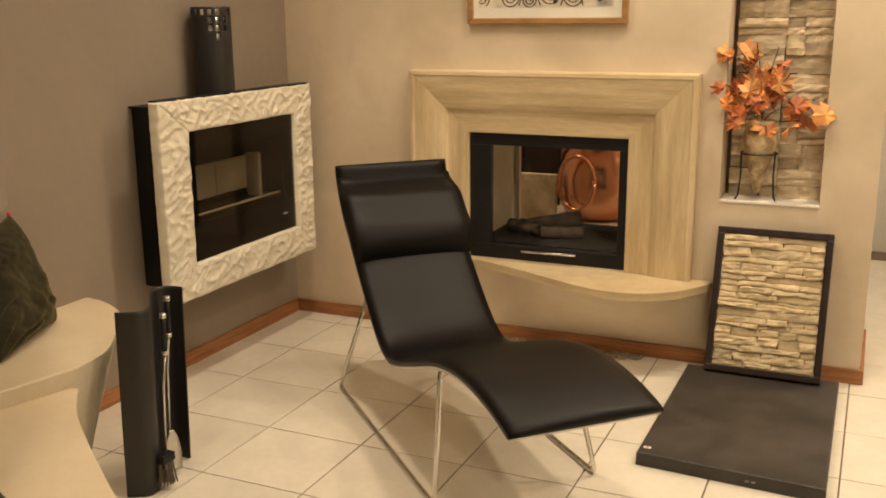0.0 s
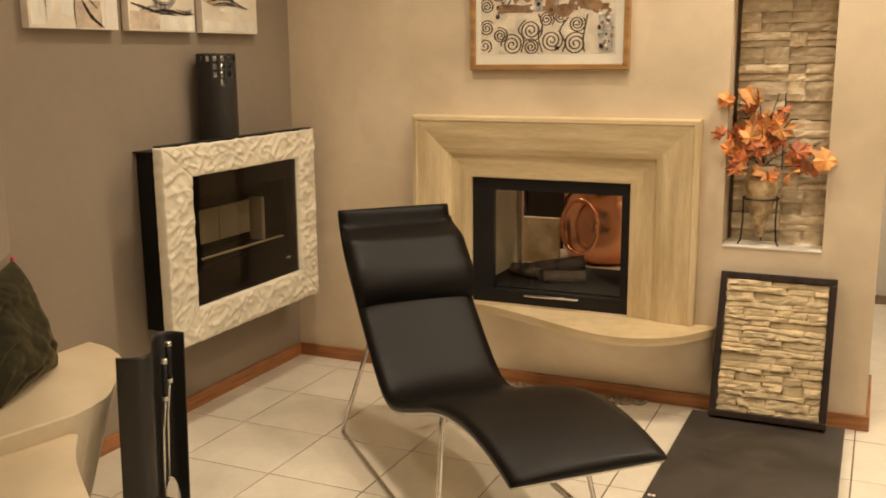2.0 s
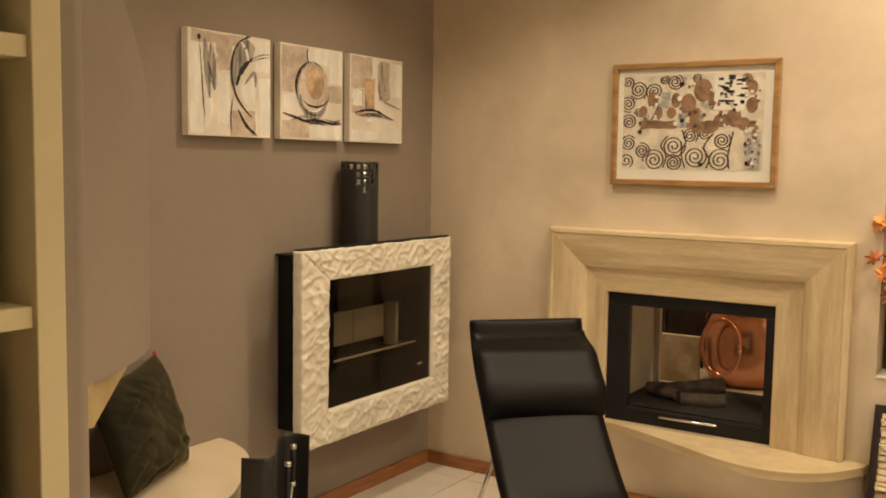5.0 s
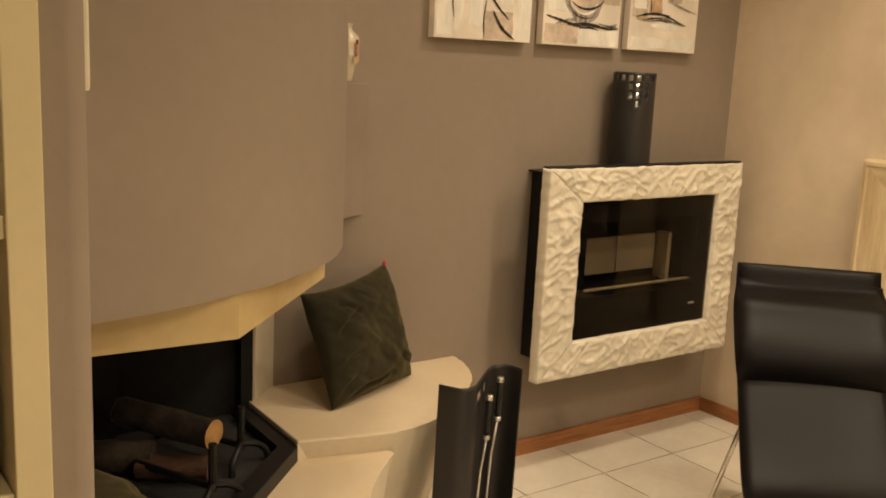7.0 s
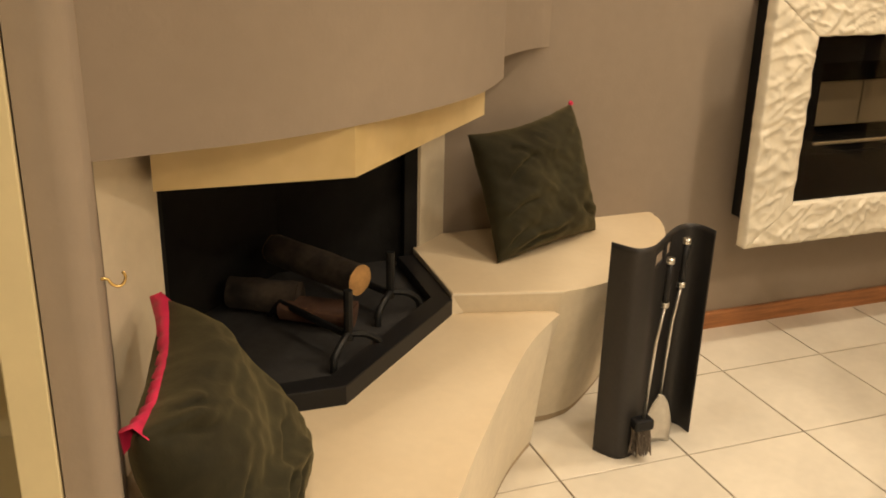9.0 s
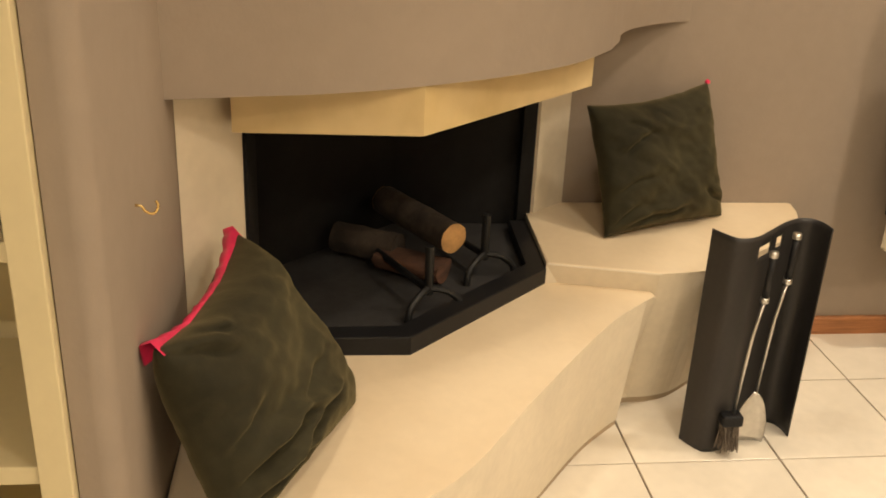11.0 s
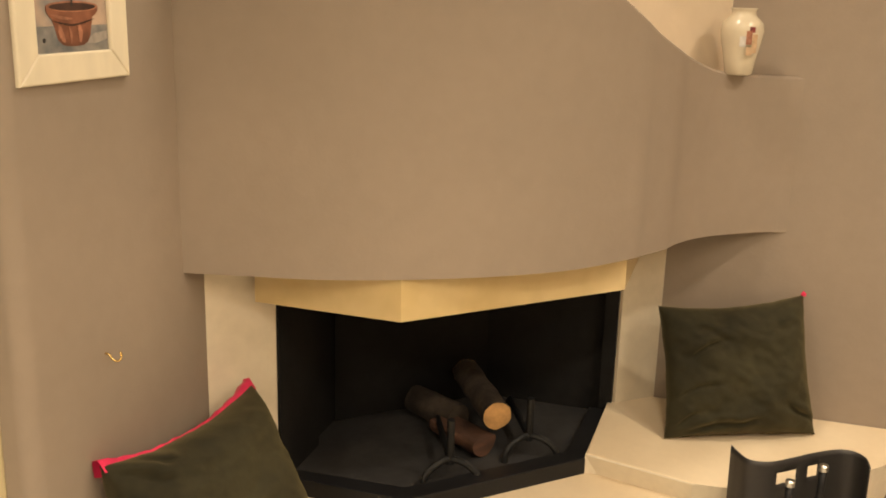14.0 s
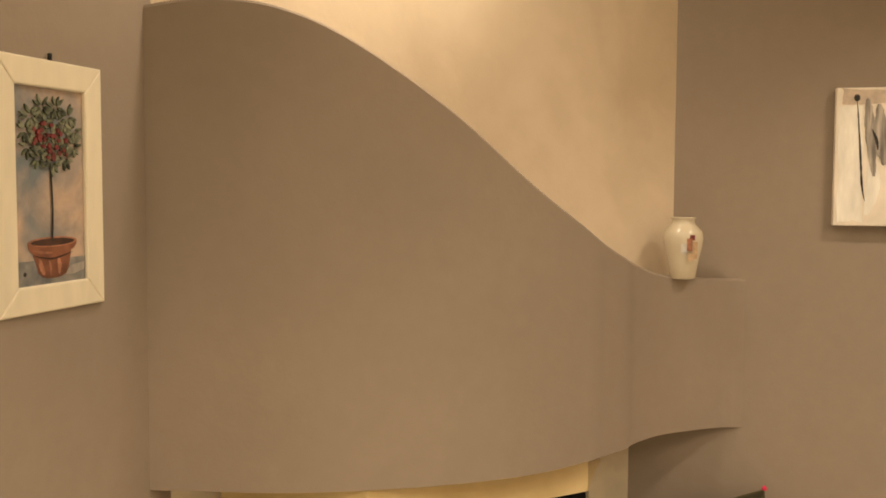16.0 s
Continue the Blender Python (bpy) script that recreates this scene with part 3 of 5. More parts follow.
# ---------------------------------------------------------------- cushions
def cushion(name, label, corners, t, seed, trim, folds=(), sag=0.13, draw=0.10, back=0.6, full=0.55):
    """A stuffed square cushion through its four corners (tl, tr, br, bl), with drawn-out tips and creases."""
    n = 76
    th = thing(name, label, "cushion", "velvet cushions on the bench")
    m = by_corners(*corners)
    tl, tr, br, bl = [m.inverted() @ Vector(c) for c in corners]

    def face(sgn):
        rows = []
        for j in range(n + 1):
            row = []
            for i in range(n + 1):
                a, b = 2 * i / n - 1, 2 * j / n - 1
                wob = 0.020 * noise.noise((a * 3.1 + seed, b * 3.3, 7.0)) + 0.010 * noise.noise((a * 8 + seed, b * 8, 9.0))
                b_ = b * (1 - (sag if b > 0 else 0.05) * (1 - a * a) * b * b) + wob * (1 - a * a)
                a_ = a * (1 - draw * (1 - b * b) * a * a) + wob * (1 - b * b)
                u, v = (a_ + 1) / 2, (b_ + 1) / 2
                p = (bl * (1 - u) + br * u) * (1 - v) + (tl * (1 - u) + tr * u) * v
                f = max(0.0, (1 - a ** 4) * (1 - b ** 4)) ** full
                wr = 0.013 * noise.noise((a * 2.1 + seed, b * 2.1, sgn)) * f
                wr += 0.008 * noise.noise(((a + b) * 3.2 + seed, (a - b) * 1.2, sgn * 2)) * f + 0.005 * noise.noise((a * 6.5 + b * 3, b * 8 + seed, sgn)) * f
                for fa, fb, fd, fl, depth in folds:
                    ca, sa = math.cos(fd), math.sin(fd)
                    s_, q_ = (a - fa) * ca + (b - fb) * sa, -(a - fa) * sa + (b - fb) * ca
                    q_ += 0.06 * noise.noise((s_ * 3 + fa, seed, fb)) + 0.18 * s_ * s_
                    g_ = math.exp(-(s_ / fl) ** 4) * min(1, f * 1.6)
                    wr += g_ * depth * (0.8 * math.exp(-((q_ - 0.10) / 0.075) ** 2) - 1.1 * math.exp(-(q_ / 0.04) ** 2))
                row.append(p + Vector((0, -(t / 2 * f + wr) if sgn < 0 else t / 2 * f * back, 0)))
            rows.append(row)
        return rows

    bm = sheet(face(-1))
    sheet(face(1), bm)
    bmesh.ops.remove_doubles(bm, verts=bm.verts, dist=0.0006)
    part("cover", bm, VELVET, th, smooth=True)
    if trim:
        line = face(-1)[-1]
        rows = []
        for k, p in enumerate(line):
            e = abs(2 * k / n - 1)
            f = (0.25 + 0.75 * e) * (0.006 + 0.006 * abs(math.sin(k * 0.42))) + 0.012 * e ** 4 + 0.003 * noise.noise((k * 0.5, seed, 0))
            g = 0.012 + 0.012 * abs(math.sin(k * 0.42 + 0.6)) + 0.012 * e ** 3
            rows.append([p + Vector((0, -0.005 - 0.005 * e ** 3, -0.003 - f * 0.7 * e)), p + Vector((0, -0.002, f * 0.6)), p + Vector((0, g * 0.6, f * 0.7)), p + Vector((0, g, -f))])
        part("trim", sheet(rows), PINK, th, "bright pink satin edging", smooth=True)
    th.matrix_world = m
    return th


def by_corners(tl, tr, br, bl):
    """A cushion's pose from its four corners."""
    tl, tr, br, bl = map(Vector, (tl, tr, br, bl))
    x = (tr - tl + br - bl).normalized()
    z = tl - bl + tr - br
    z = (z - x * z.dot(x)).normalized()
    m = Matrix((x, z.cross(x), z)).transposed().to_4x4()
    m.translation = (tl + tr + br + bl) / 4
    return m


RC = ((0.172, -2.100, 0.826), (0.036, -1.722, 0.862), (0.122, -1.655, 0.494), (0.290, -2.047, 0.494))
c1 = cushion("cushion", "dark olive velvet cushion leaning against the taupe wall", RC, 0.14, 3.0, False,
             folds=((-0.45, 0.35, 0.45, 0.25, 0.012), (-0.35, 0.55, -0.5, 0.25, 0.010), (0.1, 0.60, 2.6, 0.25, 0.006), (-0.3, -0.80, 0.15, 0.45, 0.014), (-0.6, -0.25, 0.3, .3, .010),
                    (0.8, -0.7, -0.7, 0.3, 0.012), (-0.8, -0.75, 0.7, 0.25, 0.012)), sag=0.10, draw=0.06)
part("corner_trim", lathe([(0.0, -0.006), (0.007, -0.004), (0.008, 0.003), (0.0, 0.01)], 8, at=tuple(by_corners(*RC).inverted() @ Vector(RC[1]))), PINK, c1, "pink corner tip")
LC = ((1.345, -3.032, 0.757), (0.89, -2.955, 0.757), (0.995, -2.730, 0.436), (1.385, -2.925, 0.436))
cushion("cushion", "olive velvet cushion with pink edging leaning against the partition", LC, 0.19, 11.0, True,
        folds=((-0.48, -0.48, 0.06, 0.45, 0.030), (0.02, -0.62, 0.16, 0.42, 0.024), (-0.5, -0.80, -0.04, 0.45, 0.026), (-0.80, 0.72, -0.75, 0.28, 0.012), (-0.62, 0.84, -0.65, 0.2, 0.010),
               (0.15, -0.25, 0.35, 0.35, 0.007), (-0.85, -0.15, 0.5, 0.3, 0.009)), sag=0.16, draw=0.03, back=0.75)


# hook on the partition
HKX = 1.275
hk = thing("wall_hook", "small brass cup hook screwed into the partition", "hook")
part("hook", tube(curve_points([(HKX, -3.056, .955), (HKX, -3.046, .954), (HKX - .001, -3.041, .946), (HKX - .003, -3.033, .941), (HKX - .005, -3.026, .944), (HKX - .006, -3.023, .953), (HKX - .006, -3.026, .960)], 18), .0022, 8), BRASS, hk, smooth=True)

# vase on the hood's ledge
vs = thing("vase", "white porcelain vase with a small painted motif", "vase")
VX, VY, VZ = 0.125, -1.955, 1.452
part("body", lathe([(0.0, 0), (.030, 0), (.034, .004), (.040, .04), (.050, .085), (.0535, .11), (.050, .13), (.034, .145), (.0295, .152), (.030, .162), (.034, .166), (.031, .166), (.027, .15), (.0, .14)], 32, at=(VX, VY, VZ)), PORCELAIN, vs, smooth=True)
for k, (dz, da, mt, hh) in enumerate(((.095, .0, TERRALIGHT, .034), (.080, .30, P_ORANGE, .046), (.085, -.28, BLUEGREY, .026), (.114, .14, BERRY, .014), (.062, .05, P_ORANGE, .02))):
    bm = bmesh.new()
    rr = .0535
    a0 = 0.35 + da
    rows = [[(VX + rr * math.cos(a0 + a) * (1 + .002), VY + rr * math.sin(a0 + a) * (1 + .002), VZ + dz + dzz) for a in (-.14, 0, .14)] for dzz in (-hh / 2, 0, hh / 2)]
    part("painted_motif", sheet(rows, bm), mt, vs, "faded painted motif")


# ---------------------------------------------------------------- pictures
def flat_poly(pts, to, depth=0.0012, bm=None):
    """A thin patch of paint. to: from the picture's (u, v) to space; the second argument is its height over the canvas."""
    bm = bm or bmesh.new()
    a = [bm.verts.new(to(u, v, 0.0006)) for u, v in pts]
    b = [bm.verts.new(to(u, v, depth)) for u, v in pts]
    n = len(pts)
    bm.faces.new(b)
    for i in range(n):
        bm.faces.new((a[i], a[(i + 1) % n], b[(i + 1) % n], b[i]))
    return bm


def stroke(pts, width, to, depth=0.0016, bm=None, n=28, taper=True, ragged=0.15, seed=0):
    """A brush stroke along pts, thin at its ends."""
    c = curve_points(pts, n)
    L, R = [], []
    for i, p in enumerate(c):
        d = np.array(c[min(i + 1, n - 1)]) - np.array(c[max(i - 1, 0)])
        d = d / (np.hypot(*d) + 1e-9)
        t = i / (n - 1)
        w = width * (0.25 + 0.75 * math.sin(math.pi * min(1, max(0, t))) if taper else 1) * (1 + ragged * noise.noise((i * 0.9, seed, 3.3)))
        L.append((p[0] - d[1] * w / 2, p[1] + d[0] * w / 2))
        R.append((p[0] + d[1] * w / 2, p[1] - d[0] * w / 2))
    bm = bm or bmesh.new()
    va = [bm.verts.new(to(u, v, depth)) for u, v in L]
    vb = [bm.verts.new(to(u, v, depth)) for u, v in R]
    for i in range(n - 1):
        bm.faces.new((va[i], va[i + 1], vb[i + 1], vb[i]))
    return bm


def rect(u0, u1, v0, v1, k=0.022, seed=0):
    """A hand-brushed rectangle."""
    out = []
    for (a, b), (c, d) in (((u0, v0), (u1, v0)), ((u1, v0), (u1, v1)), ((u1, v1), (u0, v1)), ((u0, v1), (u0, v0))):
        for i in range(6):
            t = i / 6
            out.append((a + (c - a) * t + k * noise.noise((a * 9 + t * 5, b * 9, seed)), b + (d - b) * t + k * noise.noise((c * 9, d * 9 + t * 5, seed + 4))))
    return out


CZ0, CZ1 = 1.599, 1.967


def canvas(y0, y1, paint, label):
    th = thing("canvas_painting", label, "painting", "three abstract canvases")
    cv_ = part("canvas", box(0.002, 0.035, y0, y1, CZ0, CZ1, 0.002), CANVAS, th, "cream primed canvas on stretchers")
    w = y1 - y0

    def to(u, v, d):
        return (0.035 + d, y0 + min(max(u, 0.004), 0.996) * w, CZ0 + min(max(v, 0.004), 0.996) * (CZ1 - CZ0))

    k = 0
    single = {"tan_area": "tan_patch", "white_area": "white_patch", "grey_area": "grey_patch", "ochre_area": "ochre_patch", "grey_strokes": "grey_stroke", "black_strokes": "black_stroke"}
    for nm, mt, polys, strokes, h in paint:
        for pl in polys:
            part(single[nm], flat_poly(pl, to, .0007 + .00006 * k), mt, cv_)
            k += 1
        for pts, wd in strokes:
            part(single[nm], stroke(pts, wd * (0.95 if mt is P_BLACK else 1.3), to, .0014 + .00006 * k, seed=k, ragged=.7 if mt is P_BLACK else .3), mt, cv_)
            k += 1


def arc(cu, cv, ru, rv, a0, a1, n=9):
    return [(cu + ru * math.cos(radians(a0 + (a1 - a0) * i / (n - 1))), cv + rv * math.sin(radians(a0 + (a1 - a0) * i / (n - 1)))) for i in range(n)]


canvas(-1.566, -1.158, [
    ("tan_area", P_TAN, [rect(.04, .66, .88, .99, seed=1), rect(.32, .51, .64, .90, seed=2), rect(.50, .80, .01, .27, seed=3)], [], .0010),
    ("white_area", P_WHITE, [rect(.02, .17, .03, .87, seed=4), rect(.80, .99, .66, .97, seed=5), rect(.34, .48, .12, .60, seed=6), rect(.84, .99, .03, .60, seed=16), [(.60, .50), (.70, .60), (.80, .62), (.80, .34), (.70, .30), (.62, .40)]],
        [([(.20, .08), (.24, .3), (.22, .45)], .07), ([(.62, .93), (.68, .86), (.72, .72)], .03)], .0013),
    ("grey_area", P_GREY, [[(.70, .97), (.58, .90), (.52, .76), (.51, .60), (.55, .50), (.60, .58), (.66, .68), (.76, .76), (.80, .90)]],
        [([(.19, .92), (.21, .7), (.24, .36)], .05), ([(.26, .88), (.28, .66), (.30, .44)], .06), ([(.22, .74), (.26, .60), (.27, .50)], .05), (arc(.82, .58, .30, .34, 100, 230), .022), ([(.66, .52), (.78, .64), (.80, .50)], .03)], .0016),
    ("black_strokes", P_BLACK, [arc(.125, .925, .020, .026, 0, 330, 10)], [([(.125, .92), (.15, .6), (.17, .3), (.19, .18)], .012), ([(.22, .70), (.25, .62), (.26, .55)], .02),
        ([(.71, .985), (.60, .93), (.53, .82), (.50, .66), (.52, .50), (.60, .34), (.75, .20)], .022), ([(.52, .50), (.56, .40), (.64, .30), (.75, .20)], .020), ([(.56, .50), (.60, .61), (.67, .71), (.77, .79)], .052),
        ([(.76, .78), (.87, .83), (.99, .845)], .010), ([(.74, .75), (.88, .80), (.99, .815)], .008), ([(.58, .27), (.68, .12), (.82, .02)], .030), ([(.52, .42), (.49, .2), (.50, .02)], .010), ([(.64, .95), (.69, .985), (.74, .99)], .02)], .0020)],
    "abstract cream canvas with black sweeping strokes and grey patches")
canvas(-1.103, -0.726, [
    ("tan_area", P_TAN, [rect(.02, .42, .50, .98, seed=11), rect(.02, .44, .02, .20, seed=12), rect(.74, .98, .42, .60, seed=13), arc(.50, .55, .25, .28, 0, 340, 18)], [], .0010),
    ("white_area", P_WHITE, [rect(.43, .73, .82, .98, seed=14), rect(.77, .98, .63, .98, seed=15), rect(.45, .98, .02, .17, seed=18), rect(.04, .26, .32, .47, seed=19)], [(arc(.50, .45, .17, .15, 190, 350), .03)], .0013),
    ("ochre_area", P_ORANGE, [arc(.545, .62, .145, .18, 0, 330, 16)], [], .0016),
    ("grey_strokes", P_GREY, [], [(arc(.50, .55, .25, .28, 20, 330, 14), .028), (arc(.52, .52, .23, .24, 190, 360), .035), (arc(.52, .45, .21, .18, 185, 355), .03), (arc(.52, .38, .19, .13, 185, 355), .03), (arc(.51, .31, .15, .07, 190, 350), .03), ([(.15, .2), (.35, .25), (.5, .22)], .02), ([(.7, .23), (.85, .21), (.95, .24)], .02)], .0019),
    ("black_strokes", P_BLACK, [], [(arc(.50, .56, .27, .28, 100, 210), .034), (arc(.53, .50, .23, .14, 215, 350), .024), (arc(.52, .44, .22, .17, 190, 300), .016), ([(.03, .275), (.20, .24), (.38, .20), (.5, .185)], .026), ([(.3, .20), (.55, .215), (.80, .19)], .034), ([(.66, .205), (.82, .185), (.97, .195)], .022),
        ([(.45, .17), (.58, .185), (.7, .165)], .018), ([(.80, .22), (.88, .205), (.95, .215)], .012), ([(.415, .98), (.40, .9), (.43, .82)], .014)], .0022)],
    "abstract cream canvas with an egg shape in grey and black")
canvas(-0.677, -0.299, [
    ("tan_area", P_TAN, [rect(.02, .40, .62, .98, seed=21), rect(.54, .74, .50, .96, seed=22), rect(.03, .24, .34, .60, seed=23)], [], .0010),
    ("white_area", P_WHITE, [rect(.42, .52, .40, .98, seed=24), rect(.74, .98, .55, .95, seed=25), rect(.03, .97, .03, .13, seed=26), rect(.04, .22, .42, .60, seed=20)], [([(.3, .26), (.55, .25), (.75, .24)], .05)], .0013),
    ("ochre_area", P_ORANGE, [rect(.27, .45, .38, .74, seed=27)], [([(.08, .33), (.2, .32), (.32, .33)], .03)], .0016),
    ("grey_strokes", P_GREY, [], [([(.52, .92), (.53, .62), (.62, .50), (.97, .41)], .026), ([(.2, .30), (.5, .33), (.82, .28)], .035), ([(.58, .95), (.6, .75), (.66, .6)], .03)], .0019),
    ("black_strokes", P_BLACK, [], [([(.08, .335), (.30, .375), (.52, .365), (.76, .285)], .030), ([(.18, .30), (.38, .335), (.70, .30)], .018), ([(.26, .58), (.29, .45), (.28, .37)], .014), ([(.53, .72), (.54, .58), (.60, .51)], .012), ([(.3, .30), (.45, .315), (.56, .295)], .012)], .0022)],
    "abstract cream canvas with an ochre block and black dash")


def picture_frame(th, x0, x1, z0, z1, wd, to_box, mat, bevel):
    """Four mitred bars round an opening, from y0 to y1."""
    o_, i_ = ((x0, z0), (x1, z0), (x1, z1), (x0, z1)), ((x0 + wd, z0 + wd), (x1 - wd, z0 + wd), (x1 - wd, z1 - wd), (x0 + wd, z1 - wd))
    y0, y1 = to_box
    for k in range(4):
        q = (o_[k], o_[(k + 1) % 4], i_[(k + 1) % 4], i_[k])
        bm = bmesh.new()
        a = [bm.verts.new((x, y0, z)) for x, z in q]
        b = [bm.verts.new((x, y1, z)) for x, z in q]
        bm.faces.new(a)
        bm.faces.new(b[::-1])
        for j in range(4):
            bm.faces.new((a[j], a[(j + 1) % 4], b[(j + 1) % 4], b[j]))
        bmesh.ops.bevel(bm, geom=[e for e in bm.edges if abs(e.verts[0].co.y - e.verts[1].co.y) < 1e-6], offset=bevel, segments=3, affect="EDGES", profile=0.5)
        part("frame_bar", bm, mat, th, smooth=False)


# framed print over the mantel
PX0, PX1, PZ0, PZ1 = 0.936, 1.629, 1.437, 1.942
pr = thing("framed_print", "oak-framed decorative print of spirals and bronze shapes", "picture")
picture_frame(pr, PX0, PX1, PZ0, PZ1, 0.024, (-0.03, -0.002), OAK, 0.004)
part("mount", box(PX0 + .02, PX1 - .02, -0.014, -0.006, PZ0 + .02, PZ1 - .02), MOUNT, pr, "cream mount board")
QX0, QX1, QZ0, QZ1 = PX0 + .048, PX1 - .060, PZ0 + .066, PZ1 - .050


def pto(u, v, d):
    return (QX0 + min(max(u, 0.002), .998) * (QX1 - QX0), -0.0145 - d, QZ0 + min(max(v, 0.002), .998) * (QZ1 - QZ0))


psh = part("print_sheet", box(QX0, QX1, -0.0149, -0.0135, QZ0, QZ1), PRINT, pr, "buff printed sheet")


def spiral(cu, cv, r, turns, a0, d=1):
    k = int(14 * turns)
    return [(cu + r * (1 - i / k * .88) * math.cos(a0 + d * 2 * math.pi * turns * i / k), cv + 1.42 * r * (1 - i / k * .88) * math.sin(a0 + d * 2 * math.pi * turns * i / k)) for i in range(k + 1)]


bm = bmesh.new()
rng = random.Random(5)
for cu, cv, r in ((.11, .85, .070), (.23, .83, .065), (.035, .70, .062), (.045, .51, .060), (.045, .28, .060), (.03, .09, .055), (.24, .10, .085), (.385, .25, .085), (.385, .075, .062),
                  (.50, .36, .058), (.54, .14, .085), (.715, .105, .085), (.725, .31, .062), (.60, .38, .040), (.38, .92, .060), (.54, .96, .035), (.03, .93, .045), (.15, .20, .060), (.12, .60, .035), (.30, .95, .035)):
    s = spiral(cu, cv, r, 2.6 if r > .055 else 1.9, rng.uniform(0, 6), rng.choice((-1, 1)))
    stroke(s, .0125, pto, .0007, bm, n=70, taper=False, ragged=.2)
for pts in ([(.31, .02), (.33, .15), (.29, .26), (.34, .36)], [(.47, .02), (.44, .18), (.47, .30), (.44, .42)], [(.62, .02), (.64, .12), (.60, .24), (.66, .38)], [(.78, .02), (.77, .15), (.80, .40)], [(.27, .7), (.24, .6), (.20, .5)]):
    stroke(pts, .012, pto, .0008, bm, n=24, taper=False)
tagged(part("spirals", bm, INK, psh, "dark brown spiral lines"), kind="stuff")
bm = bmesh.new()
for cu, cv, a, b in ((.58, .83, .065, .12), (.48, .68, .055, .12), (.22, .74, .04, .09), (.39, .73, .035, .08), (.54, .52, .05, .13), (.80, .55, .05, .10), (.92, .67, .04, .08), (.92, .85, .035, .07), (.72, .52, .06, .07),
                     (.27, .60, .025, .07), (.36, .60, .035, .06), (.63, .45, .06, .07), (.87, .48, .04, .07), (.15, .62, .03, .06), (.88, .93, .04, .06), (.65, .72, .03, .09)):
    part("bronze_oval", flat_poly(arc(cu, cv, a, b, 0, 345, 18), pto, .0010 + .00004 * len(psh.children)), BRONZE, psh)
flat_poly(rect(.13, .40, .43, .52, seed=2), pto, .0009, bm)
part("bronze_band", bm, BRONZE, psh)
part("bronze_band", flat_poly(rect(.42, .95, .45, .50, seed=3), pto, .0008), BRONZE, psh)
bm = bmesh.new()
for i in range(26):
    cu, cv = rng.uniform(.68, .85), rng.uniform(.66, .93)
    flat_poly(rect(cu, cu + rng.uniform(.015, .05), cv, cv + rng.uniform(.012, .05), k=0, seed=i), pto, .0022 + .00003 * i, bm)
for cu, cv in ((.44, .52), (.43, .90), (.13, .40), (.58, .06), (.90, .08)):
    flat_poly(rect(cu - .014, cu + .014, cv - .02, cv + .02, k=0), pto, .0034, bm)
tagged(part("black_squares", bm, P_BLACK, psh, "small black printed squares"), kind="stuff")
for k, q in enumerate(((.66, .87, .62, .96), (.41, .47, .44, .60), (.28, .35, .66, .82), (.88, .985, .02, .40))):
    part("pale_block", flat_poly(rect(*q, k=.004), pto, .0020 + .00004 * k), BLUEGREY if k else MOUNT, psh, "pale printed block")
bits = {BRONZE: bmesh.new(), INK: bmesh.new(), MOUNT: bmesh.new(), BLUEGREY: bmesh.new()}
for i in range(110):
    mt = (BRONZE, INK, MOUNT, BRONZE, BLUEGREY)[i % 5]
    cu, cv = (rng.uniform(.13, .97), rng.uniform(.44, .97)) if i % 4 else (rng.uniform(.88, .99), rng.uniform(.03, .45))
    if cu < .3 and cv > .8:
        continue
    q = rng.uniform(.005, .015)
    flat_poly(arc(cu, cv, q, q * rng.uniform(.8, 2.2), 0, 315, 8), pto, .0038 + .00002 * i, bits[mt])
for mt, bm in bits.items():
    tagged(part("printed_specks", bm, mt, psh, "small printed specks"), kind="stuff")
part("glazing", box(PX0 + .024, PX1 - .024, -0.0235, -0.0225, PZ0 + .024, PZ1 - .024), GLASS, pr, "clear picture glass").visible_shadow = False

# framed picture of a potted tree on the partition
pp = thing("framed_picture", "cream wooden frame with a painting of a potted tree", "picture")
TX0, TX1, TZ0, TZ1 = 1.163, 1.452, 1.470, 1.922


picture_frame(pp, TX0, TX1, TZ0, TZ1, 0.05, (L_Y + 0.001, L_Y + 0.0125), CREAMPAINT, 0.004)
pg = part("painting", box(TX0 + .045, TX1 - .045, L_Y + .001, L_Y + .004, TZ0 + .045, TZ1 - .045), SKYPAINT, pp, "mottled blue and buff background")
SX0, SX1, SZ0, SZ1 = TX0 + .05, TX1 - .05, TZ0 + .05, TZ1 - .05


def tto(u, v, d):
    return (SX1 - u * (SX1 - SX0), L_Y + 0.004 + d, SZ0 + v * (SZ1 - SZ0))


FLOORPAINT = material("blue_grey_floor_paint", (0.19, 0.20, 0.21), 0.8, vary=0.3, scale=18, fine=60, fine_vary=0.15, bump=0.02, other=(0.33, 0.30, 0.26))
part("floor_band", flat_poly(rect(.0, 1.0, .0, .125, k=.006, seed=31), tto, .0008), FLOORPAINT, pg, "painted blue-grey floor")
part("cast_shade", flat_poly([(.66, .04), (.80, .085), (.99, .095), (.99, .055), (.82, .035)], tto, .0009), P_GREY, pg, "painted grey patch beside the pot")
part("pot", flat_poly([(.225, .175)] + [(.27 + .03 * q, .11 - .05 * q) for q in (0, .5, 1)] + [(.36, .036), (.43, .028), (.53, .026), (.63, .030), (.70, .042), (.745, .075), (.79, .175)], tto, .0012), TERRA, pg, "painted terracotta pot")
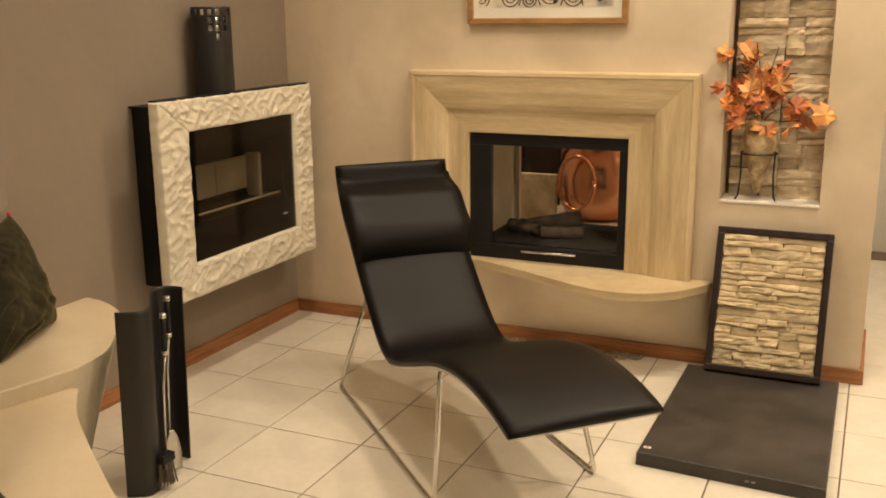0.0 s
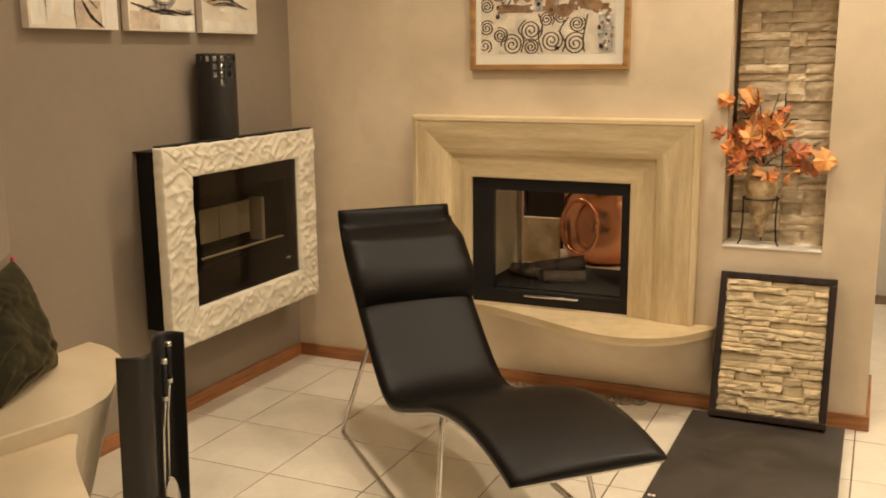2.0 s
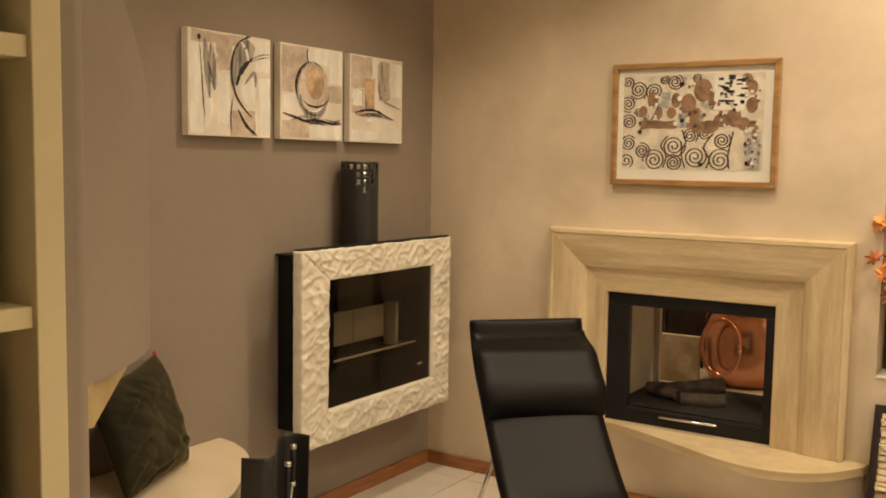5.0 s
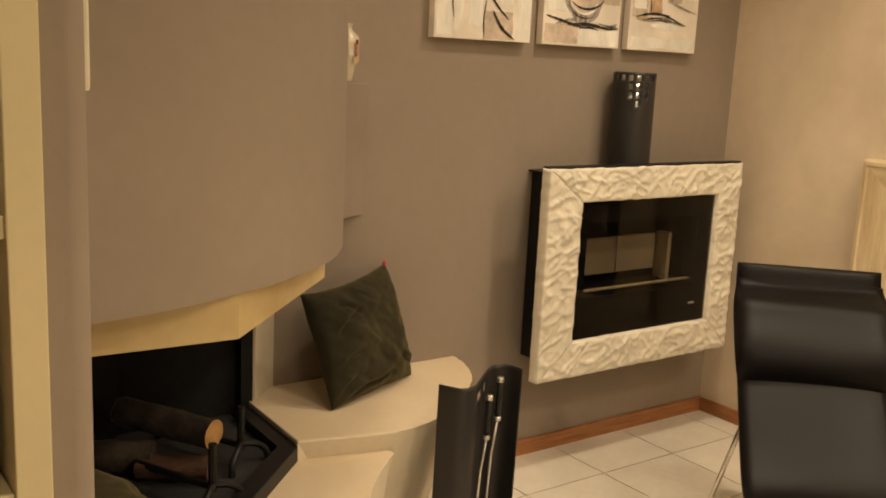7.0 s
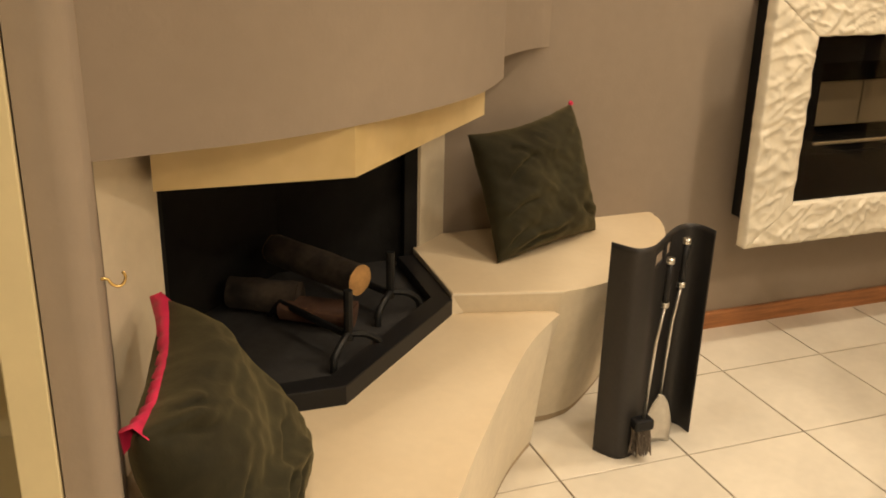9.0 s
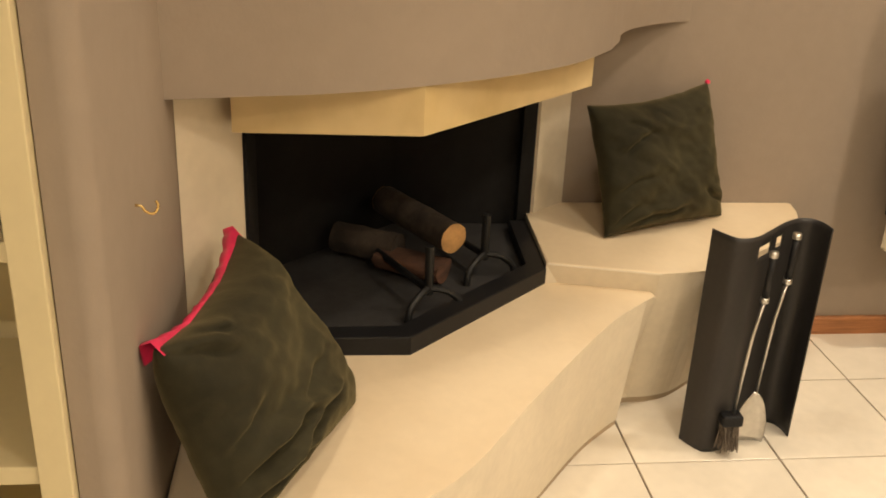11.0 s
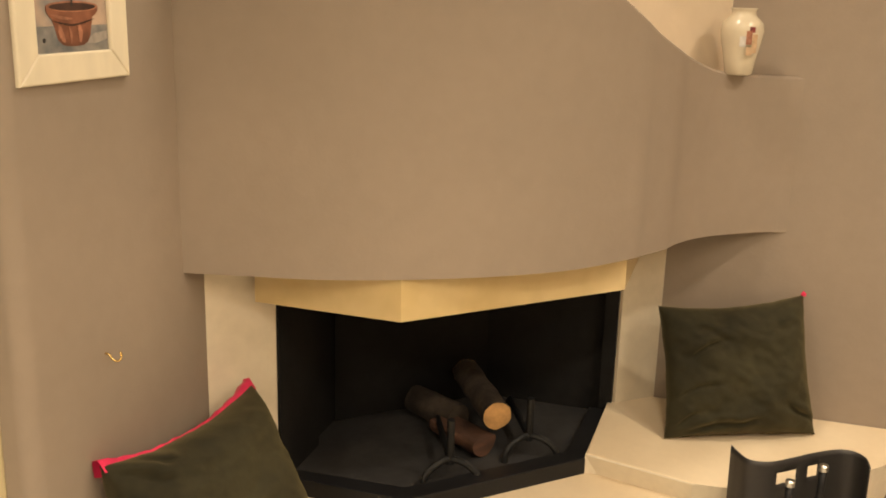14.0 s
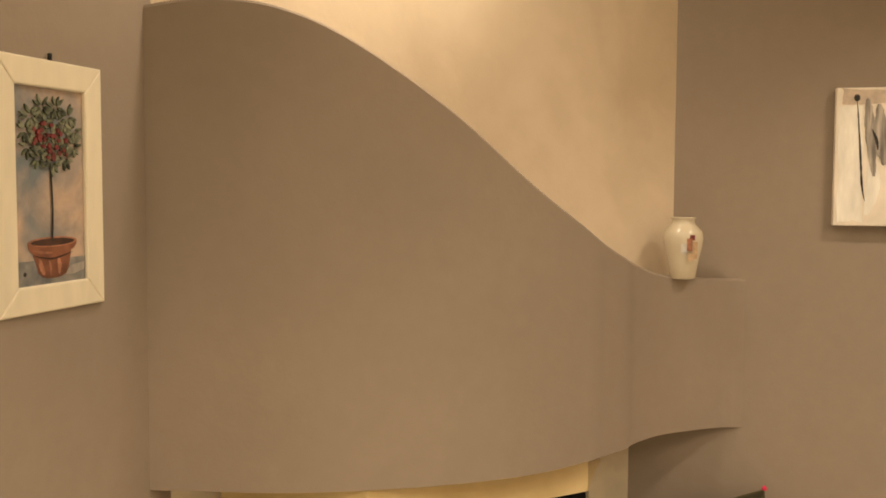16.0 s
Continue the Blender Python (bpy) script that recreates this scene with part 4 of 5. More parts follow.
part("pot_rim", flat_poly([(.165, .215), (.17, .19), (.21, .165), (.33, .150), (.51, .145), (.69, .153), (.82, .172), (.865, .195), (.87, .218)], tto, .0015), TERRA, pg, "painted pot rim")
part("pot_mouth", flat_poly(arc(.517, .215, .352, .026, 0, 345, 24), tto, .0018), TERRALIGHT, pg, "paler painted lip")
part("soil", flat_poly(arc(.517, .214, .315, .019, 0, 345, 24), tto, .0021), POTDARK, pg, "painted dark inside of the pot")
for k, (pts, wd) in enumerate((([(.31, .13), (.34, .09), (.39, .05)], .05), ([(.58, .13), (.60, .09), (.59, .045)], .06), ([(.22, .178), (.35, .163), (.5, .158)], .014), ([(.45, .12), (.47, .08), (.47, .04)], .03))):
    part("brush_stroke", stroke(pts, wd, tto, .0022 + .0001 * k, seed=k, ragged=.5), TERRALIGHT, pg, "paler brush stroke on the pot")
part("brush_stroke", stroke([(.23, .150), (.5, .128), (.80, .155)], .010, tto, .0027, seed=4, ragged=.5), POTDARK, pg, "dark brush stroke under the rim")
part("fallen_berry", flat_poly(arc(.12, .06, .022, .012, 0, 300, 8), tto, .0012), P_BLACK, pg, "small dark painted berry")
part("stem", stroke([(.50, .215), (.515, .4), (.49, .62)], .026, tto, .0024, taper=False), P_BLACK, pg, "painted dark stem")
bms = {0: bmesh.new(), 1: bmesh.new(), 2: bmesh.new()}
lift = 0
clusters = [(.5 + .36 * q * math.cos(a), .765 + .145 * q * math.sin(a)) for q, a in [(0, 0)] + [(.55, 1.05 * i) for i in range(6)] + [(.98, .57 * i + .2) for i in range(11)]]
for cu, cv in clusters:
    a0 = rng.uniform(0, 6.28)
    for i in range(8):
        an = a0 + i * .785 + rng.uniform(-.25, .25)
        l, w = rng.uniform(.085, .125), rng.uniform(.026, .036)
        bu, bv = cu + .03 * math.cos(an), cv + .015 * math.sin(an)
        pts = [(min(max(bu + l * math.cos(an) * x - w * math.sin(an) * y, .012), .985), bv + .5 * (l * math.sin(an) * x + w * math.cos(an) * y)) for x, y in ((0, 0), (.3, .55), (.65, .5), (1, 0), (.65, -.5), (.3, -.55))]
        lift += 1
        flat_poly(pts, tto, .0026 + .00002 * lift, bms[2 if rng.random() < .35 else 0])
for i in range(34):
    a, rr = rng.uniform(0, 6.28), rng.uniform(.2, .85)
    flat_poly(arc(.5 + .34 * rr * math.cos(a), .735 + .12 * rr * math.sin(a), rng.uniform(.018, .030), rng.uniform(.010, .016), 0, 300, 6), tto, .0062 + .00003 * i, bms[1])
tagged(part("foliage", bms[0], LEAFPAINT, pg, "painted green leaves"), kind="stuff")
tagged(part("foliage", bms[2], LEAFPALE, pg, "painted pale green leaves"), kind="stuff")
tagged(part("painted_fruit", bms[1], BERRY, pg, "painted red berries"), kind="stuff")
for o in pp.children:
    o.matrix_world = Matrix.Translation((1.0, L_Y, 0)) @ pose(0, 0, 0, 0, 0, -1.33) @ Matrix.Translation((-1.0, -L_Y, 0))
part("nail", lathe([(.004, 0), (.004, .012), (0, .014)], 8, at=((TX0 + TX1) / 2, L_Y + .002, TZ1)), BLACK, pp)


# ---------------------------------------------------------------- wall stove with white relief frame
st = thing("wall_stove", "black wall-hung wood stove with a white relief surround", "stove")
SY0, SY1, SZ0_, SZ1_ = -1.170, -0.136, 0.408, 1.177
IY0, IY1, IZ0, IZ1 = -1.008, -0.266, 0.538, 1.056
XF = 0.197
part("case_side", box(0.0, 0.155, -1.078, -1.060, 0.45, 1.145, 0.002), BLACK, st)
part("case_side", box(0.0, 0.155, -0.215, -0.197, 0.45, 1.145, 0.002), BLACK, st)
part("case_top", box(0.0, 0.161, -1.096, -0.190, 1.1455, 1.153, 0.002), BLACK, st)
part("case_bottom", box(0.0, 0.155, -1.0595, -0.2155, 0.45, 0.468, 0.002), BLACK, st)
part("case_back", box(0.001, 0.006, -1.0595, -0.2155, 0.468, 1.127), SOOT, st)
part("top_lip", box(0.160, 0.196, SY0 + .004, SY1 - .004, SZ1_ - .004, SZ1_ + .007, 0.002), BLACK, st, "thin black steel lip")


def relief_bar(a, b, c, d, nu, nv):
    """One mitred side of the crumpled white surround; a..d: (y, z) corners, outer a, b then inner c, d."""
    bm = bmesh.new()
    front, back = [], []
    for j in range(nv + 1):
        v = j / nv
        row = []
        for i in range(nu + 1):
            u = i / nu
            y = (a[0] * (1 - u) + b[0] * u) * (1 - v) + (d[0] * (1 - u) + c[0] * u) * v
            z = (a[1] * (1 - u) + b[1] * u) * (1 - v) + (d[1] * (1 - u) + c[1] * u) * v
            wy = y + 0.03 * noise.noise((y * 9, z * 9, 3.0))
            wz = z + 0.03 * noise.noise((y * 9, z * 9, 8.0))
            n1 = 1 - abs(noise.noise((wy * 19 + wz * 10, wz * 21 - wy * 6, 1.0))) * 2
            n2 = 1 - abs(noise.noise((wy * 12 - wz * 14, wz * 15, 5.0))) * 2
            h = 0.008 * max(0, n1) ** 5 + 0.010 * max(0, n2) ** 7 + 0.004 * noise.noise((wy * 10, wz * 10, 21.0)) + 0.002 * noise.noise((y * 70, z * 70, 2))
            e = min(1.0, min(v, 1 - v) * 9)
            m_ = min(1.0, min(u, 1 - u) * nu / 2.5)
            dy = 0.004 * noise.noise((y * 30, z * 30, 11.0)) * (1 if v in (0, 1) else 0)
            dz = 0.004 * noise.noise((y * 30, z * 30, 17.0)) * (1 if v in (0, 1) else 0)
            row.append((XF + 0.005 + h * (0.35 + 0.65 * e) * (0.45 + 0.55 * m_), y + dy, z + dz))
        front.append(row)
    sheet(front, bm)
    ring = front[0] + [r[-1] for r in front[1:]] + front[-1][-2::-1] + [r[0] for r in front[-2:0:-1]]
    sheet([ring, [(0.162, y, z) for x, y, z in ring]], bm, closed=True)
    bmesh.ops.remove_doubles(bm, verts=bm.verts, dist=1e-6)
    return bm


o0, o1, o2, o3 = (SY0, SZ1_), (SY1, SZ1_), (SY1, SZ0_), (SY0, SZ0_)
i0, i1, i2, i3 = (IY0, IZ1), (IY1, IZ1), (IY1, IZ0), (IY0, IZ0)
for a, b, c, d, nu in ((o0, o1, i1, i0, 130), (o1, o2, i2, i1, 96), (o2, o3, i3, i2, 130), (o3, o0, i0, i3, 96)):
    part("surround_side", relief_bar(a, b, c, d, nu, 20), WHITECER, st, "white glazed crumpled-relief surround", smooth=True)
# door: black rim, glass and a lit cream chamber behind
for q in ((IY0, IY1, IZ1 - .085, IZ1), (IY0, IY1, IZ0, IZ0 + .150), (IY0, IY0 + .060, IZ0 + .150, IZ1 - .085), (IY1 - .075, IY1, IZ0 + .150, IZ1 - .085)):
    part("door_rim", box(0.163, 0.178, *q, 0.002), BLACK, st)
part("door_glass", box(0.182, 0.186, IY0 + .004, IY1 - .004, IZ0 + .004, IZ1 - .004), SMOKED, st, "smoked stove glass").visible_shadow = False
cy0, cy1, cz0, cz1 = IY0 + .055, IY1 - .03, IZ0 + .145, IZ1 - .03
part("chamber", box(0.040, 0.052, -0.90, -0.665, .742, .885, .002), FIRECLAY, st, "cream firebrick plate")
part("chamber", box(0.040, 0.052, -0.660, -0.445, .742, .885, .002), FIRECLAY, st, "cream firebrick plate")
part("chamber", box(0.045, 0.110, -0.435, -0.415, .706, .895), FIRECLAY, st, "cream firebrick cheek")
part("chamber_back", box(0.008, 0.018, cy0, cy1, cz0, cz1), SOOT, st, "sooty back plate")
part("baffle", box(0.02, 0.10, cy0 + .02, cy1 - .02, cz1 - .05, cz1), SOOT, st, "sooty baffle")
part("chamber_floor", box(0.02, 0.155, cy0 + .02, cy1 - .02, cz0, cz0 + .022), SOOT, st)
part("log_guard", box(0.150, 0.160, cy0 + .03, cy1 - .05, cz0 + .026, cz0 + .036, .003), FIRECLAY, st, "pale log guard bar")
part("mark_plate", box(0.1835, 0.1842, IY1 - .10, IY1 - .065, IZ0 + .075, IZ0 + .082), WHITEINK, st, "tiny pale mark")
# pipe shroud with square perforations
PR, PYC, PXC, PZA, PZB = 0.0785, -0.695, 0.104, 1.146, 1.516
NA, NZ_ = 64, 36
bm = bmesh.new()
grid = [[(PXC + PR * math.sin(2 * math.pi * i / NA), PYC - PR * math.cos(2 * math.pi * i / NA), PZA + (PZB - PZA) * j / NZ_) for i in range(NA)] for j in range(NZ_ + 1)]
vv = [[bm.verts.new(p) for p in r] for r in grid]
for j in range(NZ_):
    for i in range(NA):
        hole = any(j in (NZ_ - 2 - 3 * r_, NZ_ - 3 - 3 * r_) and i // 4 in cols and i % 4 in (1, 2)
                   for r_, cols in enumerate(((0, 1, 2, 3, 4, 5, 9, 13, 14, 15), (1, 2, 3), (1, 2, 3), (2,))))
        if not hole:
            bm.faces.new((vv[j][i], vv[j][(i + 1) % NA], vv[j + 1][(i + 1) % NA], vv[j + 1][i]))
sh = part("pipe_shroud", bm, SHEET, st, "perforated grey-black steel flue cover", smooth=True)
so = sh.modifiers.new("thickness", "SOLIDIFY")
so.thickness, so.offset = 0.003, -1
part("flue_pipe", tube([(PXC, PYC, 1.146), (PXC, PYC, 1.30), (PXC, PYC, 1.514)], 0.066, 24), STEEL, st, "steel flue pipe", smooth=True)


# ---------------------------------------------------------------- stone mantel fireplace in the beige wall
mf = thing("mantel_fireplace", "travertine mantel round a double-sided fireplace", "fireplace")
MX0, MX1, MZ1, MZ0 = 0.668, 1.930, 1.243, 0.406
PROF = [(0.0, 0.0), (0.0, 0.050), (0.006, 0.058), (0.020, 0.060), (0.027, 0.056), (0.09, 0.049), (0.14, 0.040), (0.163, 0.031), (0.170, 0.019), (0.176, 0.016), (0.266, 0.014), (0.270, 0.011), (0.272, -0.02)]


def mantel_side(a, da, b, db):
    """A moulded length from corner a to b; da, db: the mitre's way into the opening."""
    rows = [[(a[0] + da[0] * s, -h, a[1] + da[1] * s) for s, h in PROF], [(b[0] + db[0] * s, -h, b[1] + db[1] * s) for s, h in PROF]]
    return sheet(rows)


wx0, wx1 = (FX0 - MX0) / 0.270, (MX1 - FX1) / 0.270
part("mantel_top", mantel_side((MX0, MZ1), (wx0, -1), (MX1, MZ1), (-wx1, -1)), TRAV_H, mf, "travertine lintel moulding")
part("mantel_side", mantel_side((MX0, MZ1), (wx0, -1), (MX0, MZ0), (wx0, 0)), TRAV_V, mf, "travertine side moulding")
part("mantel_side", mantel_side((MX1, MZ1), (-wx1, -1), (MX1, MZ0), (-wx1, 0)), TRAV_V, mf, "travertine side moulding")
SHELF = curve_points([(0.62, 0.0), (0.80, -0.035), (0.965, -0.04), (1.16, -0.11), (1.36, -0.205), (1.55, -0.295), (1.68, -0.318), (1.80, -0.29), (1.90, -0.225), (1.97, -0.13), (2.012, -0.05), (2.015, 0.0)], 44)
s_out = [tuple(p) for p in SHELF]
part("hearth_shelf", prism(s_out[::-1], 0.372, 0.405, bevel=0.010), TRAV_H, mf, "bowed travertine hearth shelf", smooth=False)
s_low = [(x, -0.002) for x, y in s_out]
s_top = [(x + (0.01 if x < 1 else -0.015), y * 0.92) for x, y in s_out]
rows = []
for k in range(9):
    t = k / 8
    e = t ** 0.9
    rows.append([(a[0] * e + b[0] * (1 - e), a[1] * e + b[1] * (1 - e) - 0.001, SK + (0.372 - SK) * t) for a, b in zip(s_top, s_low)])
part("shelf_corbel", sheet(rows), BEIGE, mf, "beige plaster corbel swelling out under the shelf", smooth=True)
# insert: black door, glass, chamber open to the far room
D0 = 0.002
for q in ((FX0 + .001, FX1 - .001, FZ1 - .055, FZ1 - .001), (FX0 + .001, FX1 - .001, FZ0 - .004, FZ0 + .062), (FX0 + .001, FX0 + .10, FZ0 + .062, FZ1 - .055), (FX1 - .038, FX1 - .001, FZ0 + .062, FZ1 - .055)):
    part("door_rim", box(q[0], q[1], D0, 0.035, q[2], q[3], .002), BLACK, mf)
part("door_glass", box(FX0 + .09, FX1 - .03, 0.018, 0.022, FZ0 + .05, FZ1 - .045), GLASS, mf, "clear fire-door glass").visible_shadow = False
part("handle", tube(curve_points([(1.18, 0.0, .452), (1.22, -.016, .456), (1.31, -.022, .459), (1.40, -.016, .458), (1.432, 0.0, .455)], 14), .006, 8), CHROME, mf, "chrome bar handle", smooth=True)
part("chamber_wall", box(FX0 + .001, FX0 + .03, .04, .545, FZ0, FZ1), FIRECLAY, mf, "cream firebrick cheek")
part("chamber_wall", box(FX1 - .03, FX1 - .001, .04, .545, FZ0, FZ1), FIRECLAY, mf, "cream firebrick cheek")
part("chamber_floor", box(FX0 + .03, FX1 - .03, .04, .545, FZ0, FZ0 + .07), SOOT, mf, "dark fire floor")
part("chamber_roof", box(FX0 + .03, FX1 - .03, .04, .545, FZ1 - .03, FZ1 - .001), SOOT, mf)
part("far_door_rim", box(FX0 + .03, FX0 + .055, .50, .53, FZ0 + .07, FZ1 - .03), STEEL, mf, "bright far door post")
log((1.13, .24, .515), (1.36, .33, .555), .034, "firewood_log", "grey charred log in the double-sided fireplace", (ASHWOOD, ASHWOOD), 21.0)
log((1.03, .28, .508), (1.20, .20, .508), .028, "firewood_log", "charred log lying on the fire floor", (ASHWOOD, ASHWOOD), 27.0)
log((1.22, .16, .508), (1.40, .22, .508), .028, "firewood_log", "charred log lying on the fire floor", (ASHWOOD, ASHWOOD), 31.0)
# copper hood and kettle seen through the fire in the room beyond
tb = thing("sideboard", "low pale stone-topped sideboard in the room beyond", "sideboard")
part("body", box(0.3, 1.75, 1.15, 1.60, FL, 0.31, .004), BASEWOOD, tb)
part("top", box(0.28, 1.77, 1.13, 1.62, 0.31, 0.34, .004), STONE, tb, "pale stone top")
kt = thing("copper_pot", "large round polished copper pot with a ring handle", "pot")
part("body", lathe([(0.0, 0), (.16, 0), (.20, .03), (.235, .12), (.24, .24), (.22, .36), (.17, .42), (.18, .44), (.16, .44), (.15, .41), (0, .36)], 40, at=(1.17, 1.38, .34)), COPPER, kt, smooth=True)
part("ring_handle", tube([(1.10 + .10 * math.cos(a), 1.125, .57 + .15 * math.sin(a)) for a in [2 * math.pi * k / 24 for k in range(25)]], .013, 8), COPPER, kt, smooth=True)
cs = thing("copper_sheet", "polished copper sheet standing behind the copper pot", "sheet")
part("sheet", box(0.86, 1.60, 1.615, 1.619, 0.34, 1.02, .001), COPPER, cs)
part("edge_band", box(0.86, 1.60, 1.606, 1.6145, 0.34, 0.375, .002), STEEL, cs, "bright metal lower band")
pn = thing("stone_sample_panel", "pale stone sample panel standing in the room beyond", "panel")
part("panel", box(0.60, 0.965, 1.18, 1.22, 0.34, 0.60, .004), LEDGE, pn)

# invented cabinet, added only as a dark backdrop behind the pale panel
cb = thing("dark_cabinet", "invented dark wooden cabinet as a dark backdrop in the room beyond", "cabinet")
part("body", box(0.15, 1.02, 1.75, 2.10, FL, 1.05, .004), WENGE, cb)
part("door", box(0.16, 0.58, 1.735, 1.749, 0.08, 1.02, .003), WENGE, cb)
part("door", box(0.59, 1.01, 1.735, 1.749, 0.08, 1.02, .003), WENGE, cb)

# pebbles along the skirting
rng = random.Random(8)
bm = bmesh.new()
for i in range(240):
    x = rng.uniform(1.08, 1.74)
    y = -0.02 - rng.random() * 0.12 * (0.4 + 0.6 * math.sin(math.pi * (x - 1.08) / 0.66))
    r = rng.uniform(.007, .013)
    m4 = pose(x, y, FL + r * .55, rng.uniform(-20, 20), rng.uniform(-20, 20), rng.uniform(0, 360)) @ Matrix.Diagonal((r * 1.35, r, r * .65, 1))
    bmesh.ops.create_icosphere(bm, subdivisions=1, radius=1, matrix=m4)
solid("pebbles", bm, PEBBLE, "small mottled pebbles strewn along the skirting board", "pebbles", kind="stuff", smooth=True)

# ---------------------------------------------------------------- niche stones, plant, panel, slab
rng = random.Random(3)
npan = thing("niche_stone_panel", "grey-brown split stone cladding on the niche back", "stone cladding", kind="structure")
z = NZ0 + .004
k = 0
MID = NX0 + .205
while z < NZ1 - .02:
    h = min(rng.choice((.036, .050, .058, .066, .076)), NZ1 - .004 - z)
    if NZ1 - z - h < .025:
        h = NZ1 - .004 - z
    for xa, xb in ((NX0 + .018, MID), (MID, NX1 - .002)):
        cuts = [xa, xb] if rng.random() < .6 else [xa, xa + (xb - xa) * rng.uniform(.35, .65), xb]
        for x, x1 in zip(cuts, cuts[1:]):
            split = [(z, h)] if h < .055 or rng.random() < .55 else [(z, h * .45), (z + h * .45, h * .55)]
            for zz, hh in split:
                o = part("stone", rock(x1 - x - .0012, hh - .0014, rng.uniform(.022, .046), 40 + k, rough=.26), NICHESTONE, npan)
                o.location = (x, ND - .001, zz)
                k += 1
    z += h

fl = thing("framed_stone_sample", "buff ledge-stone sample panel in a dark wooden frame", "panel")
PW, PH = 0.434, 0.576
fm = Matrix.Translation((2.032, -0.199, FL + 0.0508)) @ pose(0, 0, 0, -17.6, 0, 0)
for nm, q in (("frame_bar", (0, PW, PH - .026, PH)), ("frame_bar", (0, PW, 0, .026)), ("frame_bar", (0, .026, .026, PH - .026)), ("frame_bar", (PW - .026, PW, .026, PH - .026))):
    part(nm, box(q[0], q[1], -.018, .018, q[2], q[3], .003), WENGE, fl)
part("backing", box(.02, PW - .02, .006, .016, .02, PH - .02), GROUT, fl, "dark mortar backing")
z = .027
k = 0


def course(x, r_):
    """How far the joint under course r_ waves up or down at x."""
    return 0.006 * noise.noise((x * 11, r_ * 3.7, 1.0)) + 0.003 * noise.noise((x * 34, r_ * 5.1, 4.0))


c_ = 0
while z < PH - .030:
    h = min(rng.choice((.015, .019, .024, .024, .031, .038)), PH - .027 - z)
    last = z + h > PH - .032
    x = .027
    while x < PW - .030:
        w = min(rng.choice((.07, .11, .16, .22)) * rng.uniform(.85, 1.15), PW - .027 - x)
        if PW - .027 - x - w < .035:
            w = PW - .027 - x

        def bow(px, v, x0=x, r_=c_, first=(c_ == 0), end=last):
            lo = 0 if first else course(x0 + px, r_)
            hi = 0 if end else course(x0 + px, r_ + 1)
            return lo * (1 - v) + hi * v - 0.0006 * v

        o = part("stone", rock(w - .001, h - .0006, rng.uniform(.007, .028), 200 + k, nx=10, nz=4, rough=.5, bow=bow), LEDGE, fl)
        o.location = (x, .006, z)
        x += w
        k += 1
    z += h
    c_ += 1
fl.matrix_world = fm

sl = thing("floor_slab", "dark slate hearth slab lying on the tiles", "slab")
bm = prism([(1.953, -1.038), (2.535, -1.073), (2.531, -0.125), (1.958, -0.150)], FL, FL + 0.045)
bmesh.ops.bevel(bm, geom=[e for e in bm.edges if all(v.co.z > FL + 0.04 for v in e.verts)], offset=.006, segments=3, affect="EDGES", profile=.5)
part("slab", bm, SLATE, sl)
for k in range(5):
    part("lettering_bar", prism([(2.30 + .018 * k, -1.0600), (2.312 + .018 * k, -1.0607), (2.312 + .018 * k, -1.0590), (2.30 + .018 * k, -1.0583)], FL + .018, FL + .024), P_GREY, sl, "faint pale lettering bar")
part("sticker", box(1.968, 1.991, -.998, -.983, FL + .0452, FL + .0458), WHITEINK, sl, "small white and red sticker")
part("sticker_spot", box(1.974, 1.985, -.994, -.987, FL + .0459, FL + .0463), REDCARD, sl)

# vase of autumn leaves on a wire stand
vp = thing("leaf_arrangement", "pointed buff vase of autumn leaves on a black wire stand", "plant")
AX, AY, AZ = 2.158, 0.045, NZ0 + .004
part("vase", lathe([(0.0, .03), (.010, .03), (.020, .06), (.036, .12), (.056, .185), (.064, .22), (.066, .25), (.058, .285), (.05, .30), (.056, .318), (.050, .318), (.045, .30), (.0, .27)], 28, at=(AX, AY, AZ)), POTPOURRI, vp, "mottled buff pointed vase", smooth=True)
part("stand_ring", tube([(AX + .068 * math.cos(a), AY + .068 * math.sin(a), AZ + .188) for a in [2 * math.pi * k / 24 for k in range(25)]], .0035, 6, cap=False), IRON, vp)
for a in (200, 340, 90):
    c, s = math.cos(radians(a)), math.sin(radians(a))
    part("stand_leg", tube([(AX + .068 * c, AY + .068 * s, AZ + .188), (AX + .066 * c, AY + .066 * s, AZ + .10), (AX + .072 * c, AY + .072 * s, AZ + .02), (AX + .082 * c, AY + .082 * s, AZ + .003)], .0035, 6), IRON, vp)


for q in ((-.13, .40, .19, .40), (-.10, .50, .12, .50), (-.06, .30, -.06, .60), (.07, .30, .07, .60)):
    part("trellis_wire", tube([(AX + q[0], .06, AZ + q[1]), (AX + (q[0] + q[2]) / 2, .06, AZ + (q[1] + q[3]) / 2), (AX + q[2], .06, AZ + q[3])], .0022, 6), IRON, vp, "thin dark trellis wire")


def leaf_mesh(seed, size):
    rr = random.Random(seed)
    bm = bmesh.new()
    c = bm.verts.new((0, 0, 0))
    pts = []
    for i, (a, r) in enumerate(((-90, .50), (-55, .75), (-35, .58), (-5, 1.0), (18, .68), (40, .98), (62, .70), (90, 1.2), (118, .70), (140, .98), (162, .68), (185, 1.0), (215, .58), (235, .75))):
        r *= size * rr.uniform(.85, 1.1)
        pts.append(bm.verts.new((r * math.cos(radians(a)), r * math.sin(radians(a)), -.45 * r * r / size + .28 * size * rr.uniform(-1, 1))))
    for i in range(len(pts)):
        bm.faces.new((c, pts[i], pts[(i + 1) % len(pts)]))
    return bm


